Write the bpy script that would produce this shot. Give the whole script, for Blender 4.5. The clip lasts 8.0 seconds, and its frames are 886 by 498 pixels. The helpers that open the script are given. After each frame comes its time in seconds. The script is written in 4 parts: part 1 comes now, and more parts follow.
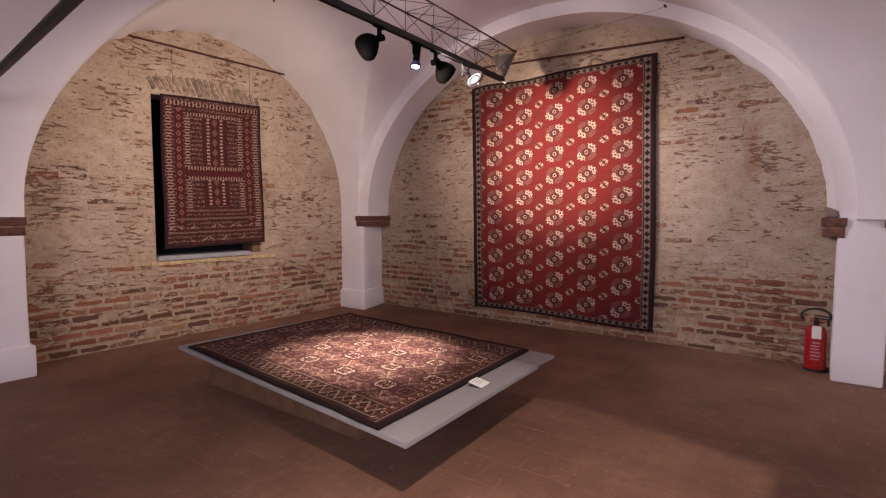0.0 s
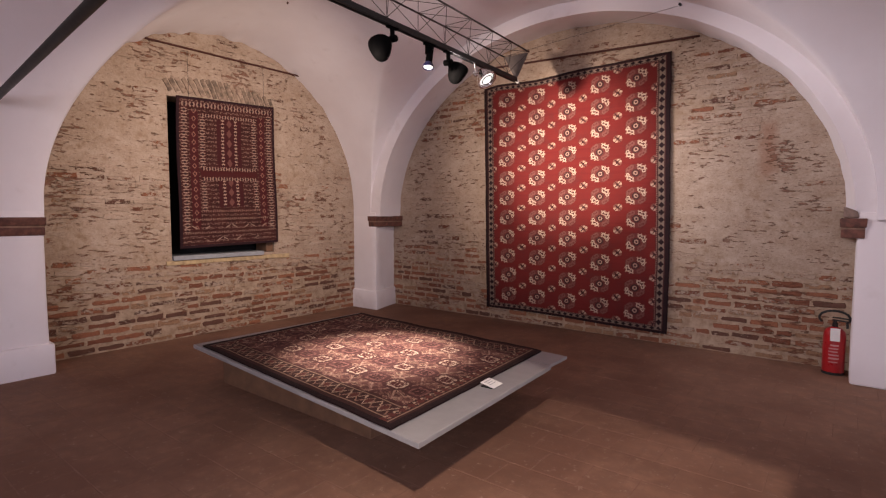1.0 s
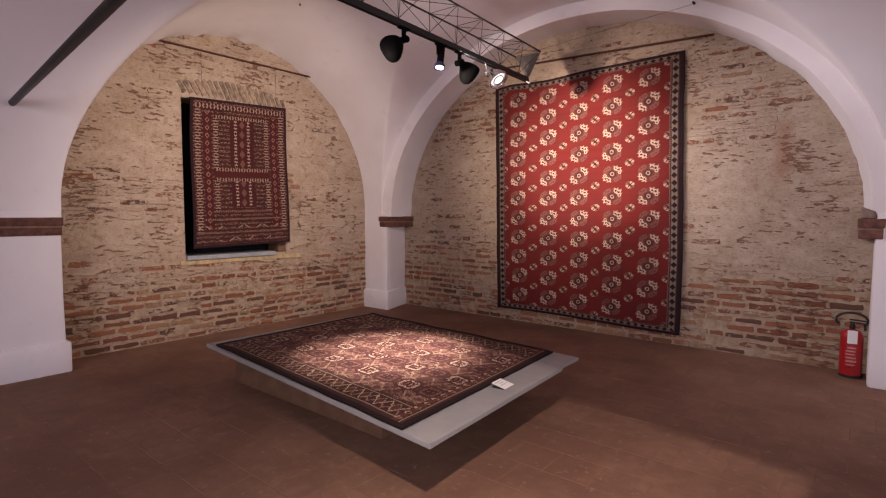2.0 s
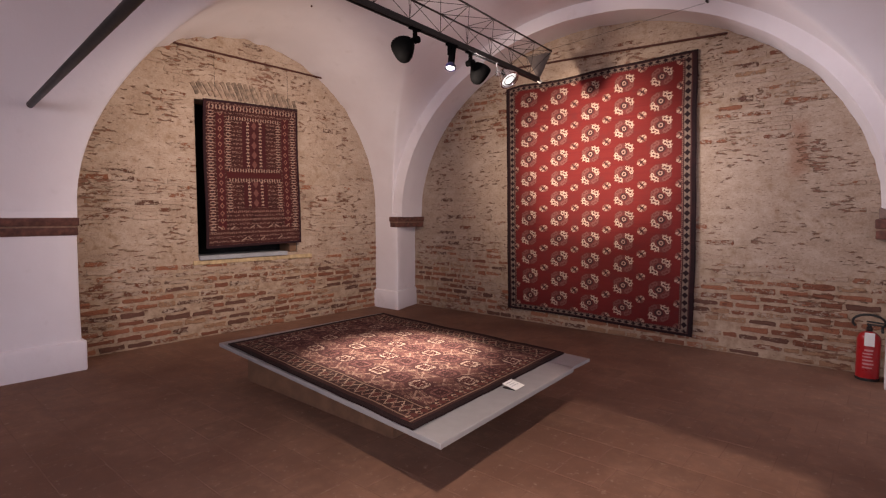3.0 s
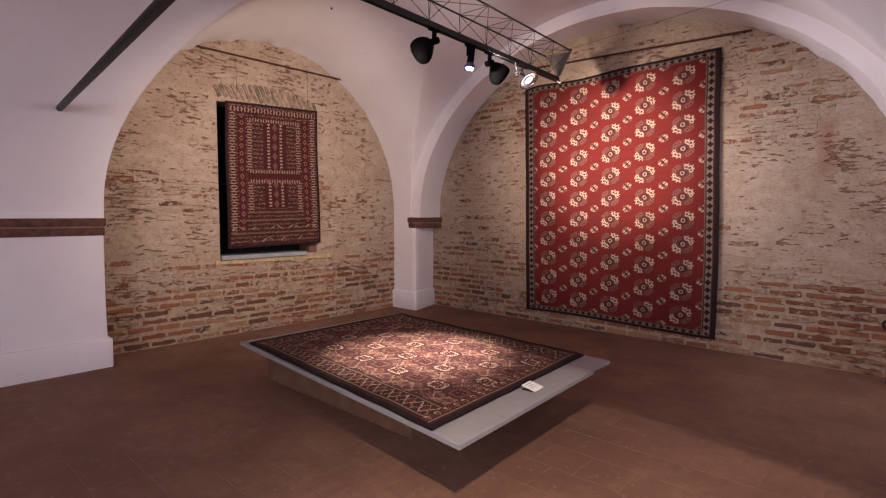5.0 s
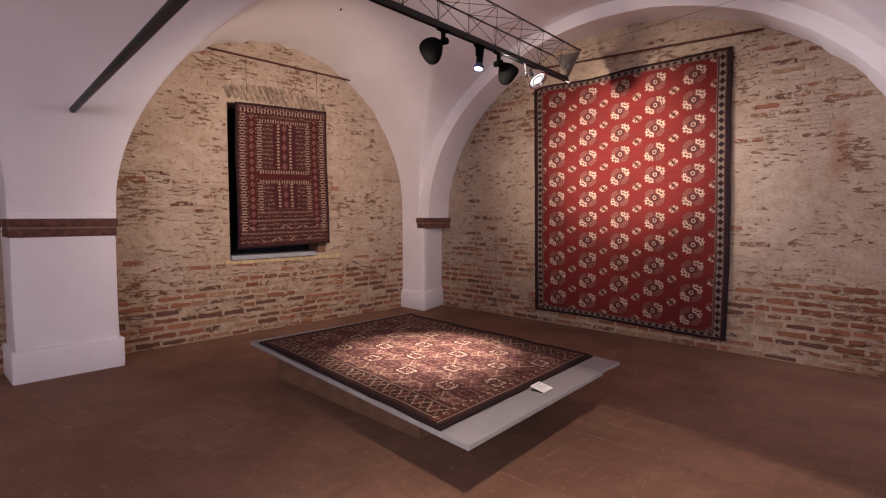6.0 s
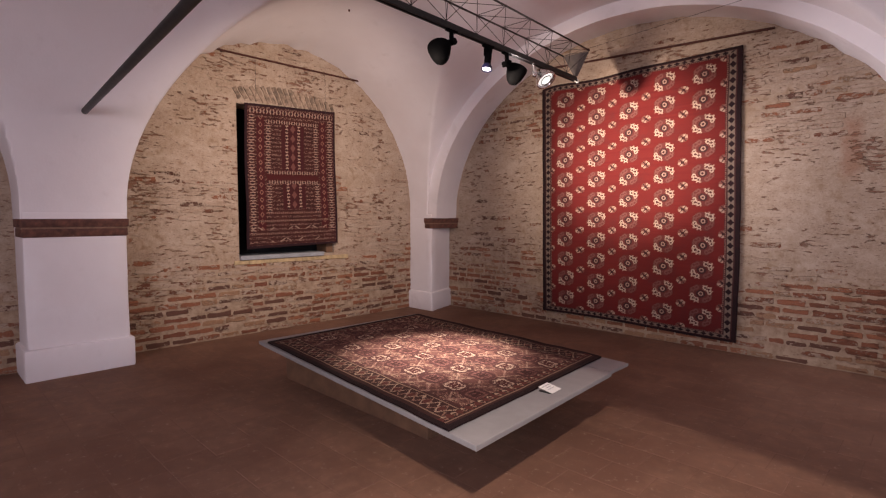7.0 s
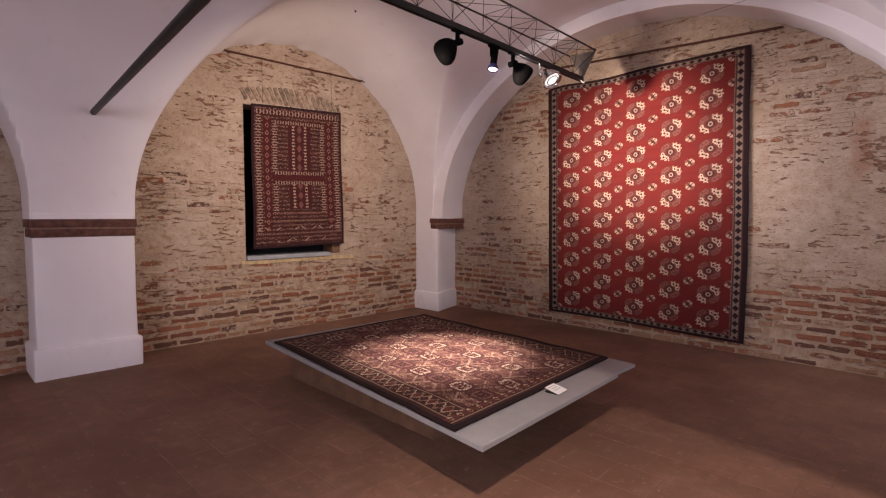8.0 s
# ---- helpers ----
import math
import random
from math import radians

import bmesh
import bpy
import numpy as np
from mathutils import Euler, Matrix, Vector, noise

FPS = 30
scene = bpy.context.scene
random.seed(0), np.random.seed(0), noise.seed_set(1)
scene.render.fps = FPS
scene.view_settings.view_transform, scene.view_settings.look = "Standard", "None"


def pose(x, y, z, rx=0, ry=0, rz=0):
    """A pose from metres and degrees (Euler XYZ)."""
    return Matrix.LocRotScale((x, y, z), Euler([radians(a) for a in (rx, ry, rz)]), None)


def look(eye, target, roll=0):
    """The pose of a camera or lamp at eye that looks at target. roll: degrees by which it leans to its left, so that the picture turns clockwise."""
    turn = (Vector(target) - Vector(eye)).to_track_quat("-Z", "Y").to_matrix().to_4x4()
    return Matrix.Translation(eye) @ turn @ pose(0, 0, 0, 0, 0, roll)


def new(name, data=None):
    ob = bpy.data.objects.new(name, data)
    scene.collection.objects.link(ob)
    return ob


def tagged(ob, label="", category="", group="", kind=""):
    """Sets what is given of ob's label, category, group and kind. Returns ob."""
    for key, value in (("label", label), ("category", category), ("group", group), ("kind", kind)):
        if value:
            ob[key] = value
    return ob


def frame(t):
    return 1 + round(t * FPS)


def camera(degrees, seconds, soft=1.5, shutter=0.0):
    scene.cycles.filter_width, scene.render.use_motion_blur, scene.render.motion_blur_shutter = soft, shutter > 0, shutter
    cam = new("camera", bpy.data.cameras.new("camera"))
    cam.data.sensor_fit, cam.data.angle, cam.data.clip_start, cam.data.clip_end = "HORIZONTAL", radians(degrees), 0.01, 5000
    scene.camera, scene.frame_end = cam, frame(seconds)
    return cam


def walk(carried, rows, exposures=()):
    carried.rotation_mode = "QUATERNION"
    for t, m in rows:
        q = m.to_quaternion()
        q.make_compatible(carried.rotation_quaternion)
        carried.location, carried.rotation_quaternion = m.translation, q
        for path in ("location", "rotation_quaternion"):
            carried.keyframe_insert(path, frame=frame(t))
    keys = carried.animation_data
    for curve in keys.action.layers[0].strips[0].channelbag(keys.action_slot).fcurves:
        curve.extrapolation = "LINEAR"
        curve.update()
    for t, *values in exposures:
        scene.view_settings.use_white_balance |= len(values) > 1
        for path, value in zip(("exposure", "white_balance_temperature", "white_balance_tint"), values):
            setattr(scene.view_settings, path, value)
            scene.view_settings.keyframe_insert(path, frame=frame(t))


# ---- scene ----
cam = camera(81.3, 8.0, soft=1.25)
walk(cam, [
    (0.0, pose(5.6414, -5.6140, 1.350, 86.054, -0.102, 36.877)),
    (0.5, pose(5.6393, -5.6156, 1.350, 86.071, -0.107, 37.505)),
    (1.0, pose(5.6371, -5.6173, 1.350, 86.089, -0.112, 38.173)),
    (2.5, pose(5.6315, -5.6218, 1.350, 86.141, -0.126, 39.895)),
    (3.0, pose(5.6297, -5.6233, 1.350, 86.159, -0.131, 40.458)),
    (3.5, pose(5.6282, -5.6246, 1.350, 86.176, -0.136, 40.945)),
    (4.0, pose(5.6266, -5.6260, 1.350, 86.194, -0.141, 41.455)),
    (4.5, pose(5.6251, -5.6273, 1.350, 86.211, -0.146, 41.936)),
    (6.0, pose(5.6209, -5.6312, 1.350, 86.263, -0.161, 43.327)),
    (6.5, pose(5.6196, -5.6324, 1.350, 86.281, -0.166, 43.750)),
    (7.0, pose(5.6184, -5.6336, 1.350, 86.298, -0.171, 44.161)),
    (7.5, pose(5.6174, -5.6346, 1.350, 86.316, -0.176, 44.501)),
    (8.0, pose(5.6165, -5.6354, 1.350, 86.333, -0.181, 44.786)),
], exposures=[(0.0, 0.0), (8.0, 0.0)])

# ---------------- world and lights ----------------
world = bpy.data.worlds.new("world")
scene.world = world
world.use_nodes = True
world.node_tree.nodes["Background"].inputs[0].default_value = (0.60, 0.70, 0.85, 1)
world.node_tree.nodes["Background"].inputs[1].default_value = 0.3


def spot(name, eye, target, watts, degrees, blend, colour, radius=0.04, roll=0):
    d = bpy.data.lights.new(name, "SPOT")
    d.energy, d.spot_size, d.spot_blend, d.color, d.shadow_soft_size = watts, radians(degrees), blend, colour, radius
    ob = new(name, d)
    ob.matrix_world = look(eye, target, roll)
    return ob


def fill_light(name, m, w, h, watts, colour):
    d = bpy.data.lights.new(name, "AREA")
    d.shape, d.size, d.size_y, d.energy, d.color = "RECTANGLE", w, h, watts, colour
    ob = new(name, d)
    ob.matrix_world = m
    return ob


WARM = (1.0, 0.80, 0.68)
COOL = (1.0, 0.91, 0.97)
spot("beam_red_carpet", (2.93, -3.80, 2.20), (2.9, -0.05, 2.00), 450, 58, 1.0, WARM, 0.09)
spot("beam_red_carpet_core", (2.95, -3.72, 2.20), (3.09, -0.05, 2.02), 1550, 35, 1.0, WARM, 0.05)
spot("beam_low_rug", (3.02, -2.50, 2.44), (3.04, -3.02, 0.35), 800, 40, 1.0, (1.0, 0.84, 0.74))
spot("beam_wall_rug", (2.84, -2.75, 2.36), (0.0, -2.42, 1.85), 265, 104, 1.0, WARM, 0.03)
spot("beam_silver", (3.08, -1.71, 2.49), (5.5, -0.5, 1.5), 170, 92, 1.0, COOL)
spot("beam_up_north", (3.03, -2.08, 2.56), (3.0, -1.4, 4.0), 15, 165, 0.6, (1.0, 0.83, 0.79), 0.05)
FLOOD = Vector((5.08, -4.83, 2.08))
spot("beam_flood", FLOOD, (4.9, -3.1, 0.0), 190, 108, 0.9, WARM, 0.003)
# Cool fill from behind the camera: two added area lamps, no window known there.
fill_light("added_fill_south", look((5.6, -8.72, 1.9), (5.2, 0.0, 1.5)), 2.6, 1.6, 158, (0.95, 0.865, 1.0))
fill_light("added_fill_east", look((10.85, -3.2, 1.9), (0.0, -3.0, 1.4)), 1.9, 1.6, 78, (0.95, 0.865, 1.0))


# ---------------- material tools ----------------
class Ex:
    """A value in a node tree; arithmetic on it adds math nodes."""

    def __init__(self, tree, sock):
        self.tree, self.sock = tree, sock

    def op(self, kind, *others):
        n = self.tree.nodes.new("ShaderNodeMath")
        n.operation = kind
        for i, v in enumerate((self, *others)):
            if isinstance(v, Ex):
                self.tree.links.new(v.sock, n.inputs[i])
            else:
                n.inputs[i].default_value = v
        return Ex(self.tree, n.outputs[0])

    def __add__(self, o): return self.op("ADD", o)
    def __radd__(self, o): return self + o
    def __sub__(self, o): return self.op("SUBTRACT", o)
    def __rsub__(self, o): return (self * -1.0) + o
    def __mul__(self, o): return self.op("MULTIPLY", o)
    def __rmul__(self, o): return self * o
    def __truediv__(self, o): return self.op("DIVIDE", o)
    def abs(self): return self.op("ABSOLUTE")
    def frac(self): return self.op("FRACT")
    def floor(self): return self.op("FLOOR")
    def lt(self, o): return self.op("LESS_THAN", o)
    def gt(self, o): return self.op("GREATER_THAN", o)
    def max(self, o): return self.op("MAXIMUM", o)
    def min(self, o): return self.op("MINIMUM", o)
    def inv(self): return 1.0 - self
    def between(self, a, b): return self.gt(a) * self.lt(b)

    def ramp(self, a, b):
        n = self.tree.nodes.new("ShaderNodeMapRange")
        n.interpolation_type = "SMOOTHSTEP"
        self.tree.links.new(self.sock, n.inputs[0])
        n.inputs[1].default_value, n.inputs[2].default_value = a, b
        return Ex(self.tree, n.outputs[0])


def material(name, rough=0.8, metal=0.0):
    m = bpy.data.materials.new(name)
    m.use_nodes = True
    b = m.node_tree.nodes["Principled BSDF"]
    b.inputs["Roughness"].default_value, b.inputs["Metallic"].default_value = rough, metal
    return m, m.node_tree, b


def place(tree):
    n = tree.nodes.new("ShaderNodeNewGeometry")
    return n.outputs["Position"]


def xyz(tree, sock):
    n = tree.nodes.new("ShaderNodeSeparateXYZ")
    tree.links.new(sock, n.inputs[0])
    return [Ex(tree, o) for o in n.outputs]


def grain(tree, vec, scale, detail=4.0, rough=0.55, stretch=None):
    if stretch:
        mp = tree.nodes.new("ShaderNodeMapping")
        mp.inputs["Scale"].default_value = stretch
        tree.links.new(vec, mp.inputs[0])
        vec = mp.outputs[0]
    n = tree.nodes.new("ShaderNodeTexNoise")
    n.inputs["Scale"].default_value, n.inputs["Detail"].default_value, n.inputs["Roughness"].default_value = scale, detail, rough
    tree.links.new(vec, n.inputs["Vector"])
    return Ex(tree, n.outputs[0])


def mix(tree, fac, a, b):
    n = tree.nodes.new("ShaderNodeMix")
    n.data_type = "RGBA"
    for sock, v in ((n.inputs[0], fac), (n.inputs[6], a), (n.inputs[7], b)):
        if isinstance(v, Ex):
            tree.links.new(v.sock, sock)
        elif isinstance(v, (int, float)):
            sock.default_value = v
        elif isinstance(v, tuple):
            sock.default_value = (*v, 1)
        else:
            tree.links.new(v, sock)
    return n.outputs[2]


def bump(tree, bsdf, height, strength, distance):
    n = tree.nodes.new("ShaderNodeBump")
    n.inputs["Strength"].default_value, n.inputs["Distance"].default_value = strength, distance
    tree.links.new(height.sock, n.inputs["Height"])
    tree.links.new(n.outputs[0], bsdf.inputs["Normal"])


def plain(name, colour, rough=0.5, metal=0.0, vary=0.12, scale=30.0):
    """A painted, metal or paper surface with faint marks."""
    m, t, b = material(name, rough, metal)
    p = place(t)
    g = grain(t, p, scale) * 0.6 + grain(t, p, scale / 7) * 0.4
    dark = tuple(c * (1 - 2 * vary) for c in colour)
    light = tuple(min(1, c * (1 + vary)) for c in colour)
    t.links.new(mix(t, g.ramp(0.3, 0.7), dark, light), b.inputs["Base Color"])
    t.links.new((g * 0.25 + (rough - 0.12)).sock, b.inputs["Roughness"])
    bump(t, b, g, 0.15, 0.002)
    return m


def plaster_material():
    m, t, b = material("limewashed_plaster", 0.9)
    p = place(t)
    big, mid, fine = grain(t, p, 0.9, 5), grain(t, p, 5.0, 5), grain(t, p, 70.0, 3)
    c = mix(t, big.ramp(0.35, 0.68), (0.76, 0.705, 0.71), (0.83, 0.785, 0.795))
    c = mix(t, mid.ramp(0.60, 0.74) * 0.35, c, (0.66, 0.60, 0.59))
    t.links.new(c, b.inputs["Base Color"])
    bump(t, b, mid * 0.8 + fine * 0.12 + big * 1.2, 0.35, 0.02)
    return m


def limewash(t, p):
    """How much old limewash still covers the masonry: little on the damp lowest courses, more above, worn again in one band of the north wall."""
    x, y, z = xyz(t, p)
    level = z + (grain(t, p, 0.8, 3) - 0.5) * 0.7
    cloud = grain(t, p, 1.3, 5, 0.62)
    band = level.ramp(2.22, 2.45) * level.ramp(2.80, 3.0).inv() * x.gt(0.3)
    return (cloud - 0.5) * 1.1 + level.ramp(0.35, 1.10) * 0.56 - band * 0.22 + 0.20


def chalk_wash(t, p, fine):
    """Old cream limewash, smeared and dirty."""
    smear = grain(t, p, 3.2, 5, 0.6, (1, 1, 2.2))
    c = mix(t, fine.ramp(0.3, 0.7), (0.315, 0.225, 0.160), (0.430, 0.330, 0.250))
    c = mix(t, smear.ramp(0.40, 0.70) * 0.55, c, (0.49, 0.390, 0.305))
    c = mix(t, grain(t, p, 2.3, 6, 0.68).ramp(0.50, 0.70) * 0.45, c, (0.240, 0.160, 0.110))
    return mix(t, grain(t, p, 24.0, 3, 0.6, (0.8, 0.8, 3.4)).ramp(0.585, 0.66) * 0.60, c, (0.150, 0.080, 0.052))


def chips(t, p):
    """Small flat scars where the wash has come off: short slits lying along the courses."""
    slit = grain(t, p, 11.0, 4, 0.62, (0.8, 0.8, 3.3))
    crowd = grain(t, p, 1.6, 4, 0.6, (1, 1, 1.8))
    return (slit + (crowd - 0.5) * 0.60).ramp(0.610, 0.655)


def brick_material(name, joined):
    m, t, b = material(name, 0.92)
    p = place(t)
    if joined:
        rnd = Ex(t, t.nodes.new("ShaderNodeNewGeometry").outputs["Random Per Island"])
    else:
        rnd = Ex(t, t.nodes.new("ShaderNodeObjectInfo").outputs["Random"])
    flake = grain(t, p, 13.0, 7, 0.74, (1, 1, 1.9))
    fine = grain(t, p, 60.0, 5, 0.7)
    red = mix(t, rnd, (0.180, 0.064, 0.034), (0.345, 0.140, 0.072))
    red = mix(t, ((rnd * 7.31).frac()).gt(0.80), red, (0.34, 0.20, 0.115))
    red = mix(t, ((rnd * 13.7).frac()).gt(0.86), red, (0.120, 0.055, 0.036))
    red = mix(t, fine.ramp(0.35, 0.75) * 0.5, red, (0.110, 0.046, 0.030))
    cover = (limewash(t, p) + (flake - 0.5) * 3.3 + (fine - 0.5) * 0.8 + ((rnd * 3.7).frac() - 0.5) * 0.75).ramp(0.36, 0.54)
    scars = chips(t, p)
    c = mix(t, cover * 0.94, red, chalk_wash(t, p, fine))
    c = mix(t, scars * 0.75, c, (0.175, 0.070, 0.040))
    t.links.new(c, b.inputs["Base Color"])
    bump(t, b, fine * 0.35 + flake * 0.9 + cover * 0.5 - scars * 1.2, 0.8, 0.012)
    return m


def mortar_material():
    m, t, b = material("old_lime_mortar", 0.95)
    p = place(t)
    g, fine = grain(t, p, 12.0, 6, 0.65), grain(t, p, 60.0, 5, 0.7)
    sand = mix(t, g.ramp(0.3, 0.7), (0.28, 0.190, 0.125), (0.44, 0.330, 0.235))
    sand = mix(t, fine.ramp(0.60, 0.70) * 0.6, sand, (0.15, 0.09, 0.06))
    scars = chips(t, p)
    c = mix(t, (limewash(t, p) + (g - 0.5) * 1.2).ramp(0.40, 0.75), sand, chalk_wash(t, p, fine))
    c = mix(t, scars * 0.8, c, (0.175, 0.070, 0.040))
    # an old rust run below a lost fixing
    x, y, z = xyz(t, p)
    run = ((x - 5.02).abs() + (g - 0.5) * 0.10).ramp(0.02, 0.11).inv() * z.ramp(1.62, 1.78) * z.ramp(2.12, 2.25).inv()
    c = mix(t, run * 0.55, c, (0.27, 0.125, 0.070))
    t.links.new(c, b.inputs["Base Color"])
    bump(t, b, g * 0.7 + fine * 0.35 - scars * 1.2, 0.9, 0.012)
    return m


def floor_material(name, joined):
    m, t, b = material(name, 0.6)
    p = place(t)
    if joined:
        rnd = Ex(t, t.nodes.new("ShaderNodeNewGeometry").outputs["Random Per Island"])
    else:
        rnd = Ex(t, t.nodes.new("ShaderNodeObjectInfo").outputs["Random"])
    big, mid, fine = grain(t, p, 1.3, 5), grain(t, p, 9.0, 6, 0.65), grain(t, p, 85.0, 4)
    c = mix(t, rnd, (0.164, 0.087, 0.058), (0.195, 0.103, 0.069))
    c = mix(t, mid.ramp(0.38, 0.70) * 0.6, c, (0.270, 0.146, 0.096))
    c = mix(t, big.ramp(0.42, 0.66) * 0.6, c, (0.125, 0.058, 0.038))
    scuff = grain(t, p, 21.0, 6, 0.78)
    c = mix(t, scuff.ramp(0.575, 0.69) * 0.50, c, (0.42, 0.30, 0.23))
    t.links.new(c, b.inputs["Base Color"])
    t.links.new((mid * 0.35 + 0.60).sock, b.inputs["Roughness"])
    b.inputs["Specular IOR Level"].default_value = 0.3
    bump(t, b, mid * 0.7 + fine * 0.2, 0.35, 0.006)
    return m


def uv_metres(t):
    n = t.nodes.new("ShaderNodeUVMap")
    u, v, _ = xyz(t, n.outputs[0])
    return n.outputs[0], u, v


RED, CREAM = (0.104, 0.0130, 0.0120), (0.43, 0.32, 0.25)


def woven(t, b, colour, vec, tint=(0.06, 0.02, 0.02)):
    wear, knots = grain(t, vec, 6.0, 5), grain(t, vec, 240.0, 3, 0.7)
    c = mix(t, wear.ramp(0.45, 0.8) * 0.35, colour, tint)
    c = mix(t, knots.ramp(0.35, 0.75) * 0.30, c, tint)
    t.links.new(c, b.inputs["Base Color"])
    b.inputs["Roughness"].default_value = 0.95
    b.inputs["Specular IOR Level"].default_value = 0.15
    bump(t, b, knots + wear * 0.5, 0.5, 0.004)


def red_carpet_material(w, h):
    """Rows of quartered octagons with small diamonds between them, in a border of dark lozenges."""
    m, t, b = material("red_carpet_pile", 0.95)
    vec, u0, v0 = uv_metres(t)
    n1 = (grain(t, vec, 3.0, 2) - 0.5) * 0.03
    jag = (grain(t, vec, 60.0, 2) - 0.5) * 0.011 + (grain(t, vec, 150.0, 2) - 0.5) * 0.009
    u, v = u0 + n1, v0 + n1
    cols, rows, rim_u, rim_v = 5, 11, 0.142, 0.080
    a = (u - rim_u) * (cols / (w - 2 * rim_u))
    r = (v - rim_v) * (rows / (h - 2 * rim_v))
    px, py = (w - 2 * rim_u) / cols, (h - 2 * rim_v) / rows
    gx, gy = (a.frac() - 0.5) * px + jag, (r.frac() - 0.5) * py + jag
    ax, ay = gx.abs(), gy.abs()
    gul = (ax / 0.108).max(ay / 0.092).max(ax / 0.160 + ay / 0.132).lt(1.0)
    quarter = (gx * gy).gt(0.0)

    def spot_at(cx, cy, r):
        dx, dy = ax - cx, ay - cy
        return (dx * dx + dy * dy).lt(r * r)

    lobes = spot_at(0.040, 0.062, 0.024).max(spot_at(0.073, 0.048, 0.026)).max(spot_at(0.082, 0.018, 0.020))
    studs = spot_at(0.022, 0.086, 0.008).max(spot_at(0.058, 0.086, 0.008)).max(spot_at(0.096, 0.068, 0.009)).max(spot_at(0.106, 0.034, 0.008))
    holes = spot_at(0.040, 0.063, 0.0100).max(spot_at(0.074, 0.049, 0.0110)).max(spot_at(0.082, 0.018, 0.0078)).max(spot_at(0.056, 0.052, 0.006))
    core = (ax / 0.044).max(ay / 0.040).max(ax / 0.060 + ay / 0.053).lt(1.0)
    heart = spot_at(0.0, 0.0, 0.024) * spot_at(0.0, 0.0, 0.012).inv()
    c = mix(t, grain(t, vec, 1.2, 3).ramp(0.3, 0.7), RED, (0.135, 0.0160, 0.0145))
    c = mix(t, grain(t, vec, 3.0, 4, 0.6, (0.15, 14, 1)).ramp(0.42, 0.68) * 0.5, c, (0.100, 0.0100, 0.0115))
    c = mix(t, gul * quarter.inv() * 0.65, c, (0.105, 0.036, 0.031))
    c = mix(t, gul * quarter.inv() * lobes * holes.inv() * 0.55, c, (0.185, 0.085, 0.070))
    c = mix(t, gul * quarter * 0.6, c, (0.105, 0.036, 0.031))
    c = mix(t, quarter * studs * 0.75, c, (0.42, 0.27, 0.21))
    c = mix(t, quarter * lobes * grain(t, vec, 60.0, 2).ramp(0.28, 0.50), c, CREAM)
    c = mix(t, gul * quarter * holes, c, (0.060, 0.015, 0.015))
    c = mix(t, core, c, (0.042, 0.018, 0.018))
    c = mix(t, heart * 0.9, c, (0.34, 0.22, 0.175))
    sx, sy = ((a + 0.5).frac() - 0.5) * px + jag, ((r + 0.5).frac() - 0.5) * py + jag
    bx, by = sx.abs(), sy.abs()
    small = (bx / 0.056 + by / 0.046).lt(1.25) * (bx / 0.048).max(by / 0.038).lt(1.0)
    c = mix(t, small * 0.8, c, (0.175, 0.075, 0.058))
    c = mix(t, small * (sx * sy).gt(0.0) * 0.9, c, (0.38, 0.25, 0.19))
    c = mix(t, ((bx - by).abs().lt(0.006) * bx.lt(0.030)).max((bx / 0.016).max(by / 0.013).lt(1.0)), c, (0.04, 0.014, 0.014))
    # border, wide at the sides and narrow at the ends
    ends, sides = v0.min(h - v0) / rim_v, u0.min(w - u0) / rim_u
    edge = ends.min(sides)
    c = mix(t, edge.lt(0.97), c, (0.050, 0.020, 0.019))
    main = edge.between(0.34, 0.84)
    c = mix(t, main, c, (0.185, 0.140, 0.110))
    side = sides.lt(ends)
    run = side * v0 + side.inv() * u0
    step = 0.076
    k = ((run / step).frac() - 0.5).abs() * 2.0
    loz = (k / 0.82 + (edge - 0.59).abs() / 0.215 + jag * 5.0).lt(1.0)
    c = mix(t, main * loz, c, (0.014, 0.009, 0.011))
    c = mix(t, main * ((edge - 0.36).abs().max(0.0).lt(0.03)).max((edge - 0.82).abs().lt(0.03)), c, (0.060, 0.028, 0.026))
    rail = ((edge - 0.91).abs()).lt(0.035)
    c = mix(t, rail * (run / 0.02).frac().lt(0.55), c, (0.24, 0.13, 0.10))
    c = mix(t, edge.lt(0.30), c, (0.014, 0.009, 0.010))
    woven(t, b, c, vec)
    return m


